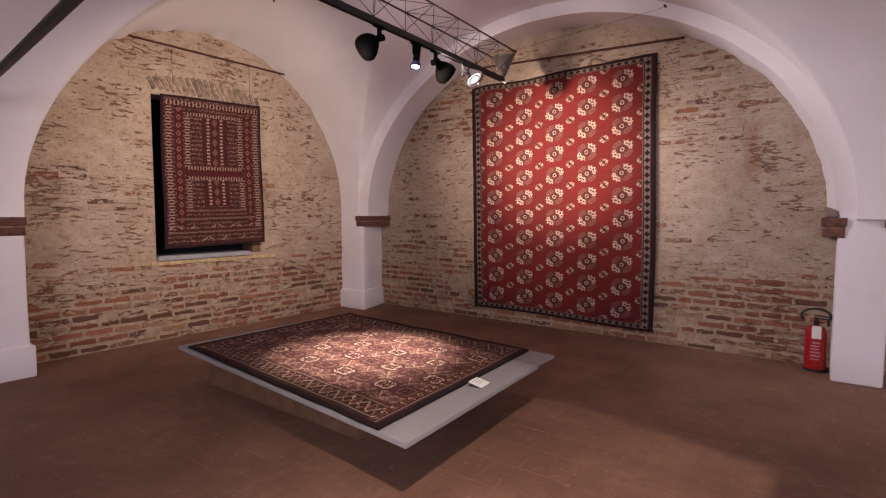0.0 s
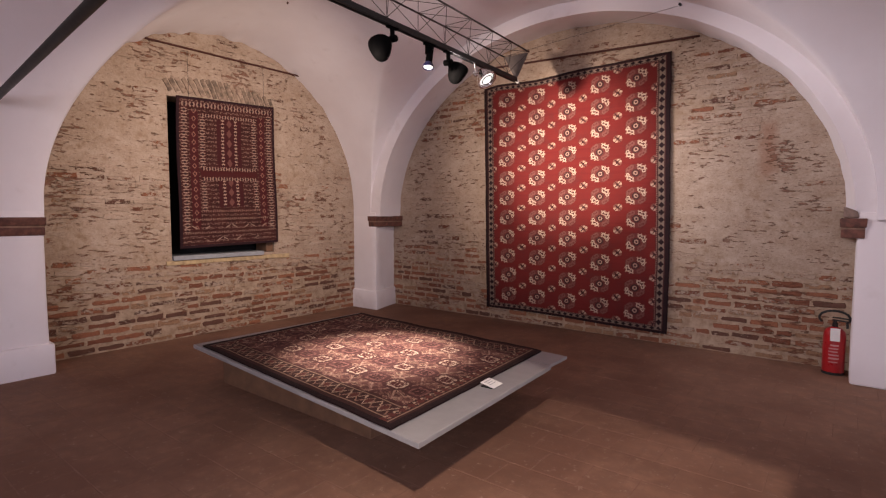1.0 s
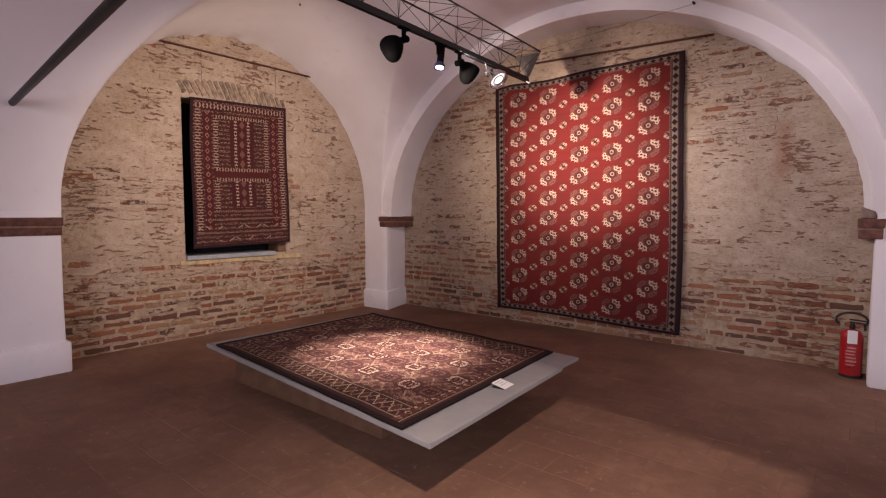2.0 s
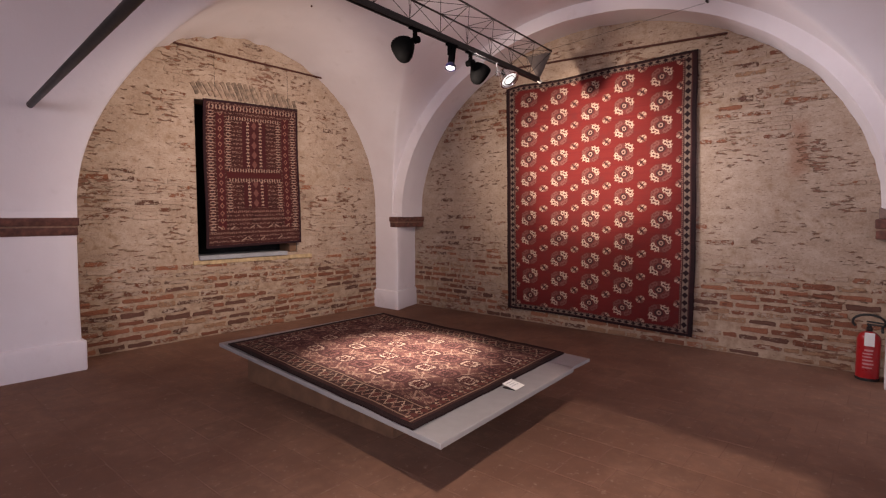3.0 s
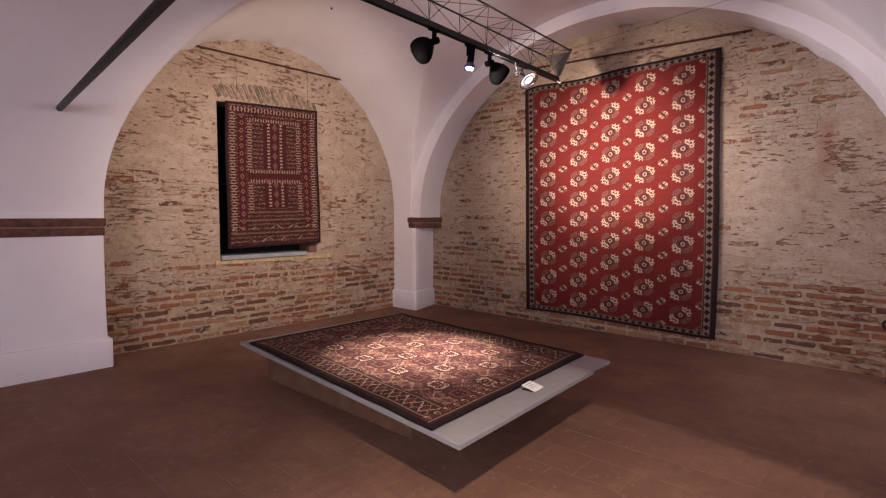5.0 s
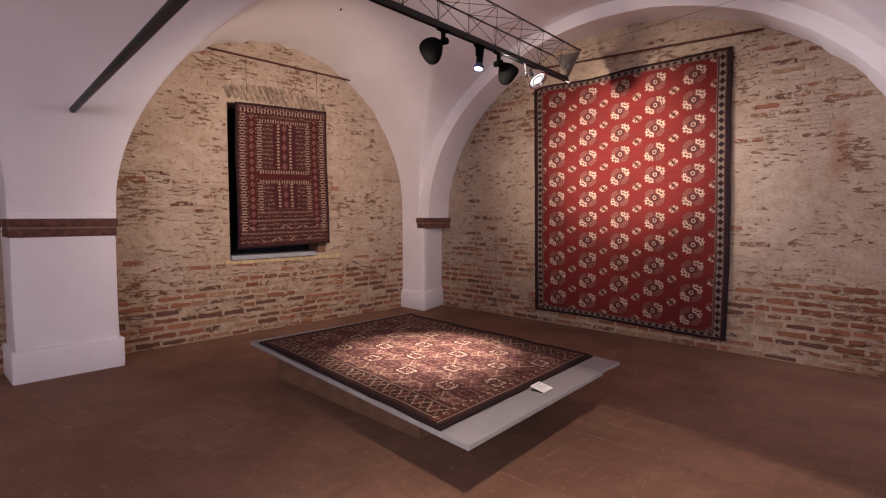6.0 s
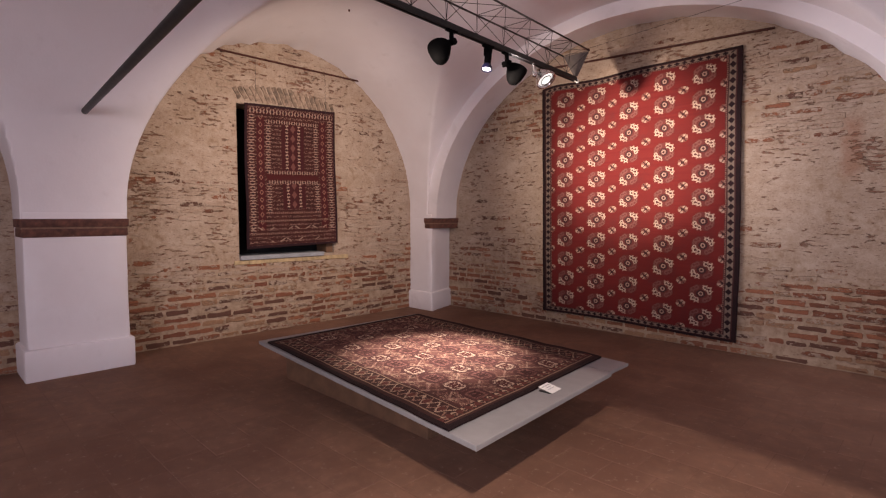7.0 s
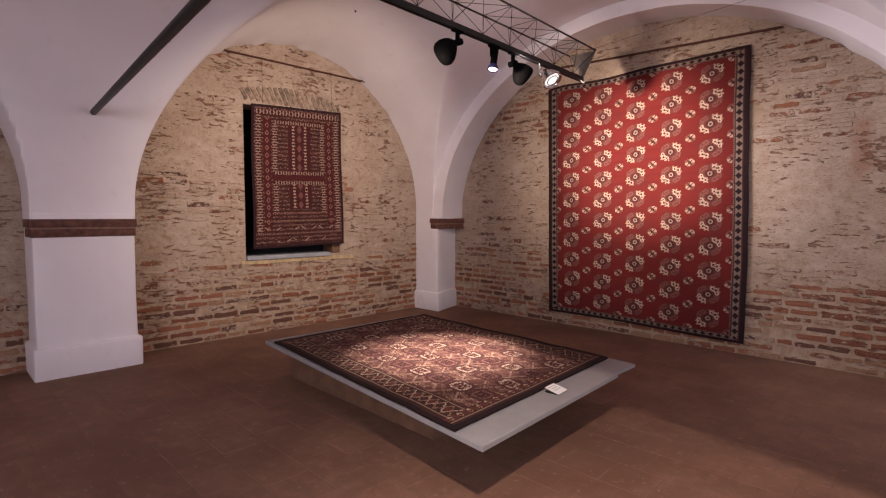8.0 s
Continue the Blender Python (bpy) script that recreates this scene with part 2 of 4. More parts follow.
def low_rug_material(w, h):
    """A lattice of hooked cream and rose lozenges on aubergine, inside a zigzag border."""
    m, t, b = material("aubergine_rug_pile", 0.95)
    vec, u0, v0 = uv_metres(t)
    jag = (grain(t, vec, 40.0, 2) - 0.5) * 0.040 + (grain(t, vec, 130.0, 2) - 0.5) * 0.022
    n1 = (grain(t, vec, 2.5, 2) - 0.5) * 0.03
    u, v = u0 + n1 + jag * 0.5, v0 + n1 + jag * 0.5
    edge = u0.min(w - u0).min(v0.min(h - v0))
    px, py = 0.38, 0.52
    ends, sides = u0.min(w - u0), v0.min(h - v0)
    c = mix(t, grain(t, vec, 4.0, 3).ramp(0.3, 0.7), (0.062, 0.027, 0.024), (0.130, 0.054, 0.045))
    # trellis between the lozenges
    la, lb = (u / px + v / py) * 2.0, (u / px - v / py) * 2.0
    line = (((la + 0.15).frac() - 0.5).abs().lt(0.045)).max(((lb + 0.15).frac() - 0.5).abs().lt(0.045))
    c = mix(t, line * grain(t, vec, 30.0, 2).gt(0.40), c, (0.33, 0.215, 0.165))
    scroll = ((u * 11.0 + jag * 20.0).frac() - 0.5).abs() + ((v * 13.0).frac() - 0.5).abs()
    c = mix(t, (scroll - 0.55).abs().lt(0.09) * grain(t, vec, 7.0, 2).gt(0.42), c, (0.20, 0.100, 0.080))
    c = mix(t, (scroll - 0.30).abs().lt(0.06) * grain(t, vec, 5.0, 2).lt(0.50), c, (0.36, 0.235, 0.17))
    rose, pale = (0.190, 0.090, 0.076), (0.47, 0.35, 0.27)
    broken = grain(t, vec, 50.0, 3, 0.6).gt(0.475)
    for su, sv, light, mid in ((0.5, -0.33, pale, (0.07, 0.018, 0.017)), (0.0, 0.17, pale, (0.07, 0.018, 0.017)), (0.0, -0.33, rose, (0.045, 0.016, 0.015)), (0.5, 0.17, rose, (0.045, 0.016, 0.015))):
        gx, gy = ((u / px + su).frac() - 0.5) * px, ((v / py + sv).frac() - 0.5) * py
        ax, ay = gx.abs() + jag * 0.3, gy.abs() + jag * 0.3
        box_r = (ax / 0.066).max(ay / 0.054)
        cut = (ax / 0.104 + ay / 0.096).lt(1.0)
        c = mix(t, (ax / 0.092).max(ay / 0.078).lt(1.0) * (ax / 0.140 + ay / 0.125).lt(1.0), c, (0.070, 0.026, 0.025))
        c = mix(t, box_r.lt(1.0) * cut * broken, c, light)
        c = mix(t, box_r.between(0.38, 0.66) * cut * ((gx * 34.0).frac().lt(0.7)), c, mid)
        c = mix(t, ((ax - 0.026).abs().lt(0.007)) * ay.lt(0.026), c, mid)
        c = mix(t, ax.lt(0.012) * ay.lt(0.030), c, mid)
    # long-side border of crossed zigzags, narrow borders at the ends
    def frieze(band, across, run, mid, half, period):
        nonlocal c
        c = mix(t, band, c, (0.045, 0.020, 0.018))
        for k, col, thick in ((0.0, (0.40, 0.29, 0.21), 0.008), (0.5, (0.28, 0.165, 0.12), 0.007)):
            tri = (((run / period + k).frac() - 0.5).abs() * 4.0 - 1.0) * half
            c = mix(t, band * ((across - mid - tri).abs().lt(thick)), c, col)
        dia = (((run / period).frac() - 0.5).abs() * period / 0.028 + (across - mid).abs() / 0.034).lt(1.0)
        c = mix(t, band * dia, c, (0.10, 0.030, 0.025))
        c = mix(t, ((across - mid - half - 0.018).abs().lt(0.005)).max((across - mid + half + 0.018).abs().lt(0.005)) * band.max(0.0), c, (0.26, 0.17, 0.12))

    frieze(ends.lt(0.130), ends, v0 + jag, 0.098, 0.020, 0.075)
    frieze(sides.lt(0.228) * ends.gt(0.125), sides, u0 + jag, 0.143, 0.052, 0.130)
    c = mix(t, ends.lt(0.036).max(sides.lt(0.036)), c, (0.014, 0.008, 0.009))
    woven(t, b, c, vec, (0.05, 0.022, 0.02))
    return m


def wall_rug_material(w, h):
    """A door-rug design: two rows of panels split by a centre strip, in toothed borders."""
    m, t, b = material("maroon_rug_pile", 0.95)
    vec, u0, v0 = uv_metres(t)
    jag = (grain(t, vec, 70.0, 2) - 0.5) * 0.010
    u, v = u0 + jag, v0 + jag
    c = mix(t, grain(t, vec, 5.0, 3).ramp(0.3, 0.7), (0.036, 0.012, 0.011), (0.060, 0.018, 0.015))
    speck = grain(t, vec, 48.0, 2, 0.5, (1, 1.6, 1))
    rows = (v * 21.0).frac().between(0.15, 0.65)
    c = mix(t, speck.gt(0.525) * rows, c, (0.20, 0.12, 0.095))
    cu = (u - w / 2).abs()
    low, high = v.lt(0.135), v.gt(0.135)

    def teeth(run, across, period, lo, hi, zone, col=(0.30, 0.20, 0.155)):
        nonlocal c
        body = across.between(lo, hi) * zone
        k = ((run / period).frac() - 0.5).abs() * 2.0
        mid = (across - lo) * (1.0 / (hi - lo))
        c = mix(t, body, c, (0.055, 0.011, 0.012))
        c = mix(t, body * ((k - 0.55).abs() + (mid - 0.5).abs() * 0.6).lt(0.42), c, col)
        c = mix(t, body * (k.gt(0.62)) * ((mid - 0.5).abs().lt(0.22)), c, (0.03, 0.012, 0.014))

    lane = ((v / 0.085).frac() - 0.5).abs() * 0.085 / 0.030 + (cu - 0.410).abs() / 0.024
    c = mix(t, cu.between(0.365, 0.455) * v.between(0.2, h - 0.14), c, (0.060, 0.012, 0.013))
    c = mix(t, (lane - 0.85).abs().lt(0.22) * v.between(0.2, h - 0.14), c, (0.25, 0.12, 0.09))
    teeth(v, cu, 0.062, w / 2 - 0.110, w / 2 - 0.045, v.between(0.17, h - 0.05))
    teeth(v, cu, 0.060, 0.285, 0.345, v.between(0.40, h - 0.16))
    c = mix(t, cu.lt(0.150) * v.between(0.44, h - 0.21), c, (0.050, 0.012, 0.013))
    teeth(v, cu, 0.075, 0.062, 0.098, v.between(0.44, h - 0.21), (0.36, 0.24, 0.185))
    dia = (((v / 0.11).frac() - 0.5).abs() * 0.11 / 0.05 + cu / 0.034).lt(1.0)
    c = mix(t, dia * v.between(0.44, h - 0.21), c, (0.15, 0.06, 0.05))
    c = mix(t, v.between(0.74, 0.88) * cu.lt(0.345), c, (0.060, 0.012, 0.012))
    inner = cu.lt(0.335)
    teeth(u, v, 0.066, 0.735, 0.775, inner)
    teeth(u, v, 0.066, 0.845, 0.885, inner)
    teeth(u, v, 0.066, h - 0.205, h - 0.165, inner)
    teeth(u, v, 0.080, h - 0.105, h - 0.05, cu.lt(w / 2 - 0.04))
    teeth(u, v, 0.05, 0.385, 0.405, cu.lt(0.36), (0.28, 0.16, 0.12))
    teeth(u, v, 0.05, 0.300, 0.318, cu.lt(w / 2 - 0.12), (0.30, 0.19, 0.14))
    teeth(u, v, 0.05, 0.150, 0.166, cu.lt(w / 2 - 0.05), (0.28, 0.18, 0.135))
    for lo, sh in ((0.195, 0.0), (0.055, 0.45)):
        k = ((u / 0.23 + sh).frac() - 0.5).abs() * 0.23
        chev = ((v - lo - 0.05 + k * 0.55).abs().lt(0.006)) * k.between(0.012, 0.070)
        c = mix(t, chev * grain(t, vec, 4.0, 2).gt(0.46), c, (0.30, 0.21, 0.165))
    c = mix(t, u.min(w - u).min(v0.min(h - v0)).lt(0.028), c, (0.022, 0.010, 0.013))
    woven(t, b, c, vec, (0.05, 0.018, 0.018))
    return m


PLASTER = plaster_material()
BRICK, BRICK_JOINED, MORTAR = brick_material("old_brick", False), brick_material("old_brick_run", True), mortar_material()
TILE, TILE_JOINED = floor_material("terracotta", False), floor_material("terracotta_run", True)
IMPOST_JOINT = plain("sandy_joint", (0.235, 0.145, 0.100), 0.95, 0.0, 0.2, 26)
IMPOST = plain("dark_old_brick", (0.150, 0.060, 0.042), 0.85, 0.0, 0.3, 22)
def grout_material():
    m, t, b = material("dusty_grout", 0.95)
    p = place(t)
    c = mix(t, grain(t, p, 30.0, 4).ramp(0.3, 0.7), (0.150, 0.076, 0.050), (0.190, 0.098, 0.064))
    c = mix(t, grain(t, p, 2.6, 5, 0.65).ramp(0.60, 0.70) * 0.7, c, (0.30, 0.21, 0.165))
    t.links.new(c, b.inputs["Base Color"])
    bump(t, b, grain(t, p, 60.0, 3), 0.4, 0.002)
    return m


GROUT = grout_material()
BLACK = plain("black_paint", (0.006, 0.006, 0.0065), 0.5, 0.0, 0.2)
LAMP_BLACK = plain("matt_black_enamel", (0.002, 0.002, 0.0022), 0.8, 0.0, 0.2)
LAMP_BLACK.node_tree.nodes["Principled BSDF"].inputs["Specular IOR Level"].default_value = 0.05
DARKROOM = plain("niche_black", (0.006, 0.006, 0.007), 0.9, 0.0, 0.2)
STEEL = plain("dark_steel", (0.030, 0.022, 0.020), 0.55, 0.4)
CHROME = plain("polished_aluminium", (0.75, 0.75, 0.76), 0.22, 1.0, 0.05)
RUST = plain("rusty_iron", (0.085, 0.028, 0.020), 0.75, 0.3, 0.2)
GREY = plain("grey_painted_board", (0.27, 0.262, 0.265), 0.55, 0.0, 0.06, 12)
TIMBER = plain("raw_timber", (0.18, 0.095, 0.053), 0.75, 0.0, 0.18, 9)
SLATE = plain("grey_slate_sill", (0.30, 0.31, 0.33), 0.6, 0.0, 0.1, 12)
PAPER = plain("white_card", (0.78, 0.77, 0.74), 0.7, 0.0, 0.03)
FIRE_RED = plain("fire_red_enamel", (0.36, 0.012, 0.016), 0.3, 0.0, 0.06)
RUBBER = plain("black_rubber", (0.012, 0.012, 0.012), 0.6, 0.0, 0.1)
PRINT = plain("pale_print", (0.50, 0.24, 0.24), 0.5, 0.0, 0.05)


def glow(name, colour, strength):
    m, t, b = material(name, 0.3)
    b.inputs["Base Color"].default_value = (0.8, 0.8, 0.8, 1)
    b.inputs["Emission Color"].default_value, b.inputs["Emission Strength"].default_value = (*colour, 1), strength
    return m


BULB = glow("lit_lamp_glass", (1.0, 0.93, 0.86), 3.0)


# ---------------- mesh tools ----------------
def link(name, bm, mat, parent=None, label="", smooth=False):
    me = bpy.data.meshes.new(name)
    bmesh.ops.recalc_face_normals(bm, faces=bm.faces)
    bm.to_mesh(me)
    bm.free()
    if smooth:
        me.polygons.foreach_set("use_smooth", [True] * len(me.polygons))
        me.set_sharp_from_angle(angle=radians(38))
    me.materials.append(mat)
    ob = new(name, me)
    ob.parent = parent
    if label:
        tagged(ob, label)
    return ob


def part(name, bm, mat, parent, label="", smooth=False):
    return link(name, bm, mat, parent, label, smooth)


def add_box(bm, lo, hi, bevel=0.0, m=None, seg=2):
    r = bmesh.ops.create_cube(bm, size=1.0)
    size = [b - a for a, b in zip(lo, hi)]
    mid = [(a + b) / 2 for a, b in zip(lo, hi)]
    bmesh.ops.transform(bm, matrix=Matrix.LocRotScale(mid, None, size), verts=r["verts"])
    vs = r["verts"]
    if bevel:
        es = list({e for v in vs for e in v.link_edges})
        g = bmesh.ops.bevel(bm, geom=es, offset=bevel, segments=seg, profile=0.5, affect="EDGES")
        vs = list({v for f in g["faces"] for v in f.verts} | {v for v in vs if v.is_valid})
    if m is not None:
        bmesh.ops.transform(bm, matrix=m, verts=vs)
    return bm


def box(lo, hi, bevel=0.0, m=None):
    return add_box(bmesh.new(), lo, hi, bevel, m)


def add_rod(bm, a, b, r, n=12, r2=None):
    a, b = Vector(a), Vector(b)
    m = Matrix.Translation((a + b) / 2) @ (b - a).to_track_quat("Z", "Y").to_matrix().to_4x4()
    bmesh.ops.create_cone(bm, cap_ends=True, segments=n, radius1=r, radius2=r if r2 is None else r2, depth=(b - a).length, matrix=m)
    return bm


def rod(a, b, r, n=12, r2=None):
    return add_rod(bmesh.new(), a, b, r, n, r2)


def lathe(profile, n=32, m=None, caps=True):
    """Turns (radius, height) pairs round the z axis."""
    bm = bmesh.new()
    rings = []
    for r, z in profile:
        rings.append([bm.verts.new((max(r, 1e-4) * math.cos(2 * math.pi * i / n), max(r, 1e-4) * math.sin(2 * math.pi * i / n), z)) for i in range(n)])
    for lo, hi in zip(rings, rings[1:]):
        for i in range(n):
            bm.faces.new((lo[i], lo[(i + 1) % n], hi[(i + 1) % n], hi[i]))
    if caps:
        bm.faces.new(rings[0][::-1])
        bm.faces.new(rings[-1])
    if m is not None:
        bmesh.ops.transform(bm, matrix=m, verts=bm.verts)
    return bm


def tube(points, r, n=10):
    """A bent tube through the points."""
    bm = bmesh.new()
    pts = [Vector(q) for q in points]
    rings = []
    for i, q in enumerate(pts):
        d = (pts[min(i + 1, len(pts) - 1)] - pts[max(i - 1, 0)]).normalized()
        rot = d.to_track_quat("Z", "Y").to_matrix()
        rings.append([bm.verts.new(q + rot @ Vector((r * math.cos(2 * math.pi * k / n), r * math.sin(2 * math.pi * k / n), 0))) for k in range(n)])
    for lo, hi in zip(rings, rings[1:]):
        for k in range(n):
            bm.faces.new((lo[k], lo[(k + 1) % n], hi[(k + 1) % n], hi[k]))
    bm.faces.new(rings[0][::-1])
    bm.faces.new(rings[-1])
    return bm


def thing(name, at, label, category, group=""):
    ob = new(name)
    ob.location = at
    ob.empty_display_size = 0.1
    return tagged(ob, label, category, group)


def under(parent, ob):
    """Puts a part that was built in world places under its thing."""
    ob.parent = parent
    ob.matrix_parent_inverse = Matrix.Translation(parent.location).inverted()
    return ob


def sub(name, bm, mat, parent, label="", smooth=False):
    """A piece of a part, built in world places."""
    return link(name, bm, mat, parent, label, smooth)


def wpart(name, bm, mat, parent, label="", smooth=False):
    return under(parent, link(name, bm, mat, None, label, smooth))


# ---------------- the room ----------------
X_END, Y_END = 11.0, -8.9
SPRING = 1.31

# pier faces and vault springings
PIER_LO, PIER_HI = -5.03, -4.30


def left_spring(y):
    return 0.34 + 0.06 * min(1.0, max(0.0, (-0.43 - y) / 3.6))


def barrel_x(x, y):
    """Height of the vault that runs along y, with its arch across x."""
    if x < 5.87:
        lo, hi, rise = left_spring(y), 5.80, 2.20
    else:
        lo, hi, rise = 6.00, 11.2, 2.20
    k = (x - (lo + hi) / 2) / ((hi - lo) / 2)
    return 1.35 + rise * math.sqrt(1 - k * k) if abs(k) < 1 else SPRING


def barrel_y(x, y):
    """Height of the cross vaults, with their arch across y."""
    if y > -4.65:
        lo, hi = -4.292, -0.530
    else:
        lo, hi = -8.80, -5.036
    rise = 1.93 + 0.17 * min(1.0, max(0.0, x / 1.6))
    k = (y - (lo + hi) / 2) / ((hi - lo) / 2)
    return 1.40 + rise * math.sqrt(1 - k * k) if abs(k) < 1 else SPRING


def stations(lo, hi, n):
    return [(lo + hi) / 2 - (hi - lo) / 2 * math.cos(math.pi * i / n) for i in range(n + 1)]


def ceiling_mesh():
    xs = [-0.02, 0.06, 0.14, 0.22] + [0.29] + stations(0.34, 5.80, 190) + [5.84, 5.87, 5.93] + stations(6.00, 11.2, 40)
    ys = stations(-8.80, -5.036, 46) + [-5.00, -4.85, -4.65, -4.45, -4.33] + stations(-4.292, -0.530, 190) + [-0.515, -0.48, -0.43]
    bm = bmesh.new()
    grid = []
    for y in ys:
        row = []
        for x in xs:
            a, b = barrel_x(x, y), barrel_y(x, y)
            soft = 0.5 * (a + b + math.sqrt((a - b) ** 2 + 0.0002))
            rag = 0.030 * noise.noise((y * 7.0, a * 3.0, 5.0)) * max(0.0, 1.0 - x / 0.16)
            z = soft + rag + 0.008 * noise.noise((x * 1.3, y * 1.3, 0.0)) if max(a, b) > SPRING + 0.02 else SPRING
            row.append(bm.verts.new((x, y, z)))
        grid.append(row)
    for j in range(len(ys) - 1):
        for i in range(len(xs) - 1):
            bm.faces.new((grid[j][i], grid[j][i + 1], grid[j + 1][i + 1], grid[j + 1][i]))
    return bm


vault = link("ceiling", ceiling_mesh(), PLASTER, smooth=True)
tagged(vault, "pinkish white limewashed plaster cross vault", "ceiling", kind="structure")


def ellipse_plate(cx, a, b, z0, x0, x1, ztop, y0, y1, n=72):
    """A slab up to y1 with an arched opening whose reveal is a little askew; y0(x) is its face."""
    bm = bmesh.new()

    def outline(c, ra, rb):
        q = [(c - ra * math.cos(math.pi * i / n), z0 + rb * math.sin(math.pi * i / n)) for i in range(n + 1)]
        return [(q[0][0], SPRING)] + q + [(q[-1][0], SPRING)]

    ring = []
    for (x, z), (xf, zf) in zip(outline(cx, a, b), outline(cx + 0.085, a - 0.025, b - 0.040)):
        q = 0.006 * noise.noise((x * 3, z * 3, 1.0))
        r = 0.016 * noise.noise((x * 6, z * 6, 2.0))
        ring.append([bm.verts.new((xf + q, y0(xf), zf + q)), bm.verts.new((x + r, y1, z + r)), bm.verts.new((xf, y0(xf), ztop)), bm.verts.new((x, y1, ztop))])
    for p, q in zip(ring, ring[1:]):
        bm.faces.new((p[0], q[0], q[1], p[1]))
        bm.faces.new((p[0], p[2], q[2], q[0]))
        bm.faces.new((p[1], q[1], q[3], p[3]))
        bm.faces.new((p[2], p[3], q[3], q[2]))
    for s, xe in ((0, x0), (-1, x1)):
        p = ring[s]
        q = [bm.verts.new((xe, y, z)) for z in (SPRING, ztop) for y in (y0(xe), y1)]
        bm.faces.new((p[0], q[0], q[2], p[2]))
        bm.faces.new((p[1], p[3], q[3], q[1]))
        bm.faces.new((p[0], p[1], q[1], q[0]))
    return bm


arch = link("arch_north", ellipse_plate(3.01, 2.60, 2.10, 1.35, -0.02, 5.86, 4.1, lambda x: -0.524 + 0.0145 * x, 0.02), PLASTER, smooth=True)
tagged(arch, "white plastered round arch in front of brick", "arch", kind="structure")


def pier(name, lo, hi, plinth, label, splay=0.0):
    """A plastered pier with a slightly wider plinth; splay draws its flank back towards the wall."""
    bm = bmesh.new()
    add_box(bm, (lo[0], lo[1], 0.0), (hi[0], hi[1], SPRING + 0.06), 0.018)
    if plinth:
        add_box(bm, (lo[0] - plinth, lo[1] - plinth, -0.01), (hi[0] + plinth, hi[1] + plinth, 0.262), 0.022)
    bmesh.ops.subdivide_edges(bm, edges=[e for e in bm.edges if e.calc_length() > 0.3], cuts=5, use_grid_fill=True)
    for v in bm.verts:
        if splay and v.co.x > 0.2:
            v.co.x -= splay * (v.co.y - lo[1]) / (hi[1] - lo[1])
        v.co += Vector((1, 1, 0)) * 0.006 * noise.noise(v.co * 2.4) * min(1.0, max(0.0, (1.25 - v.co.z) / 0.5))
    return tagged(link(name, bm, PLASTER, smooth=True), label, "pier", kind="structure")


pier("pier_corner", (-0.1, -0.530, 0), (0.440, 0.1, 0), 0.03, "white plastered corner pier with a low plinth", 0.19)
pier("pier_west", (-0.1, PIER_LO, 0), (0.405, PIER_HI, 0), 0.03, "white plastered wall pier with brick impost band")
pier("pier_north", (5.690, -0.4555, 0), (6.02, 0.1, 0), 0.0, "white plastered wall pier beside the extinguisher")
pier("pier_middle", (5.83, PIER_LO, 0), (6.02, PIER_HI, 0), 0.03, "white plastered free-standing pier")


def impost(name, lo, hi, label):
    """Two weathered brick courses laid as a band."""
    bm = bmesh.new()
    z0, z1 = lo[2], hi[2]
    zm = (z0 + z1) / 2
    for k, (a, b) in enumerate(((z0, zm - 0.006), (zm + 0.006, z1))):
        grow = 0.008 * k
        add_box(bm, (lo[0] - grow, lo[1] - grow, a), (hi[0] + grow, hi[1] + grow, b), 0.008)
    for v in bm.verts:
        v.co += Vector((1, 1, 0.5)) * 0.006 * noise.noise(v.co * 9.0)
    band = tagged(link(name, bm, IMPOST, smooth=True), label, "impost", kind="structure")
    part("bed_joint", box((lo[0] + 0.002, lo[1] + 0.002, zm - 0.011), (hi[0] - 0.002, hi[1] - 0.002, zm + 0.011)), IMPOST_JOINT, band, "sandy bed joint")
    return band


impost("impost_west", (0.1, PIER_LO - 0.006, 1.165), (0.417, PIER_HI + 0.006, SPRING + 0.004), "dark red brick impost band on the pier")
impost("impost_corner", (0.30, -0.535, 1.165), (0.452, 0.0, SPRING + 0.004), "dark red brick impost under the arch")
impost("impost_north", (5.588, -0.466, 1.165), (5.74, 0.0, SPRING + 0.010), "worn brick impost under the arch")
impost("impost_far", (5.985, -0.462, 1.175), (6.06, 0.0, SPRING), "dark brick impost on the far side of the pier")

# window niche in the west wall, behind the hanging rug
WY0, WY1, WZ0, WZ1 = -3.10, -1.86, 0.875, 2.575


def wall_west():
    bm = bmesh.new()
    for lo, hi in (((-0.45, Y_END - 0.1, -0.05), (-0.006, WY0, 4.2)), ((-0.45, WY1, -0.05), (-0.006, 0.4, 4.2)),
                   ((-0.45, WY0, -0.05), (-0.006, WY1, WZ0)), ((-0.45, WY0, WZ1), (-0.006, WY1, 4.2))):
        add_box(bm, lo, hi)
    return bm


wall_a = tagged(link("wall_west", wall_west(), MORTAR), "old brick wall with worn limewash and a window niche", "wall", kind="structure")
wall_b = tagged(link("wall_north", box((-0.006, 0.006, -0.05), (X_END, 0.4, 4.2)), MORTAR), "old brick wall with worn limewash", "wall", kind="structure")


def wall_with_opening(name, along, at, lo, hi, w0, w1, z0, z1, outward):
    bm = bmesh.new()
    d = 0.35 * outward
    for a, b, c, e in ((lo, w0, -0.05, 4.2), (w1, hi, -0.05, 4.2), (w0, w1, -0.05, z0), (w0, w1, z1, 4.2)):
        s, t = sorted((at, at + d))
        if along == "x":
            add_box(bm, (a, s, c), (b, t, e))
        else:
            add_box(bm, (s, a, c), (t, b, e))
    return tagged(link(name, bm, PLASTER), "unseen plain white plastered wall with an added opening", "wall", kind="structure")


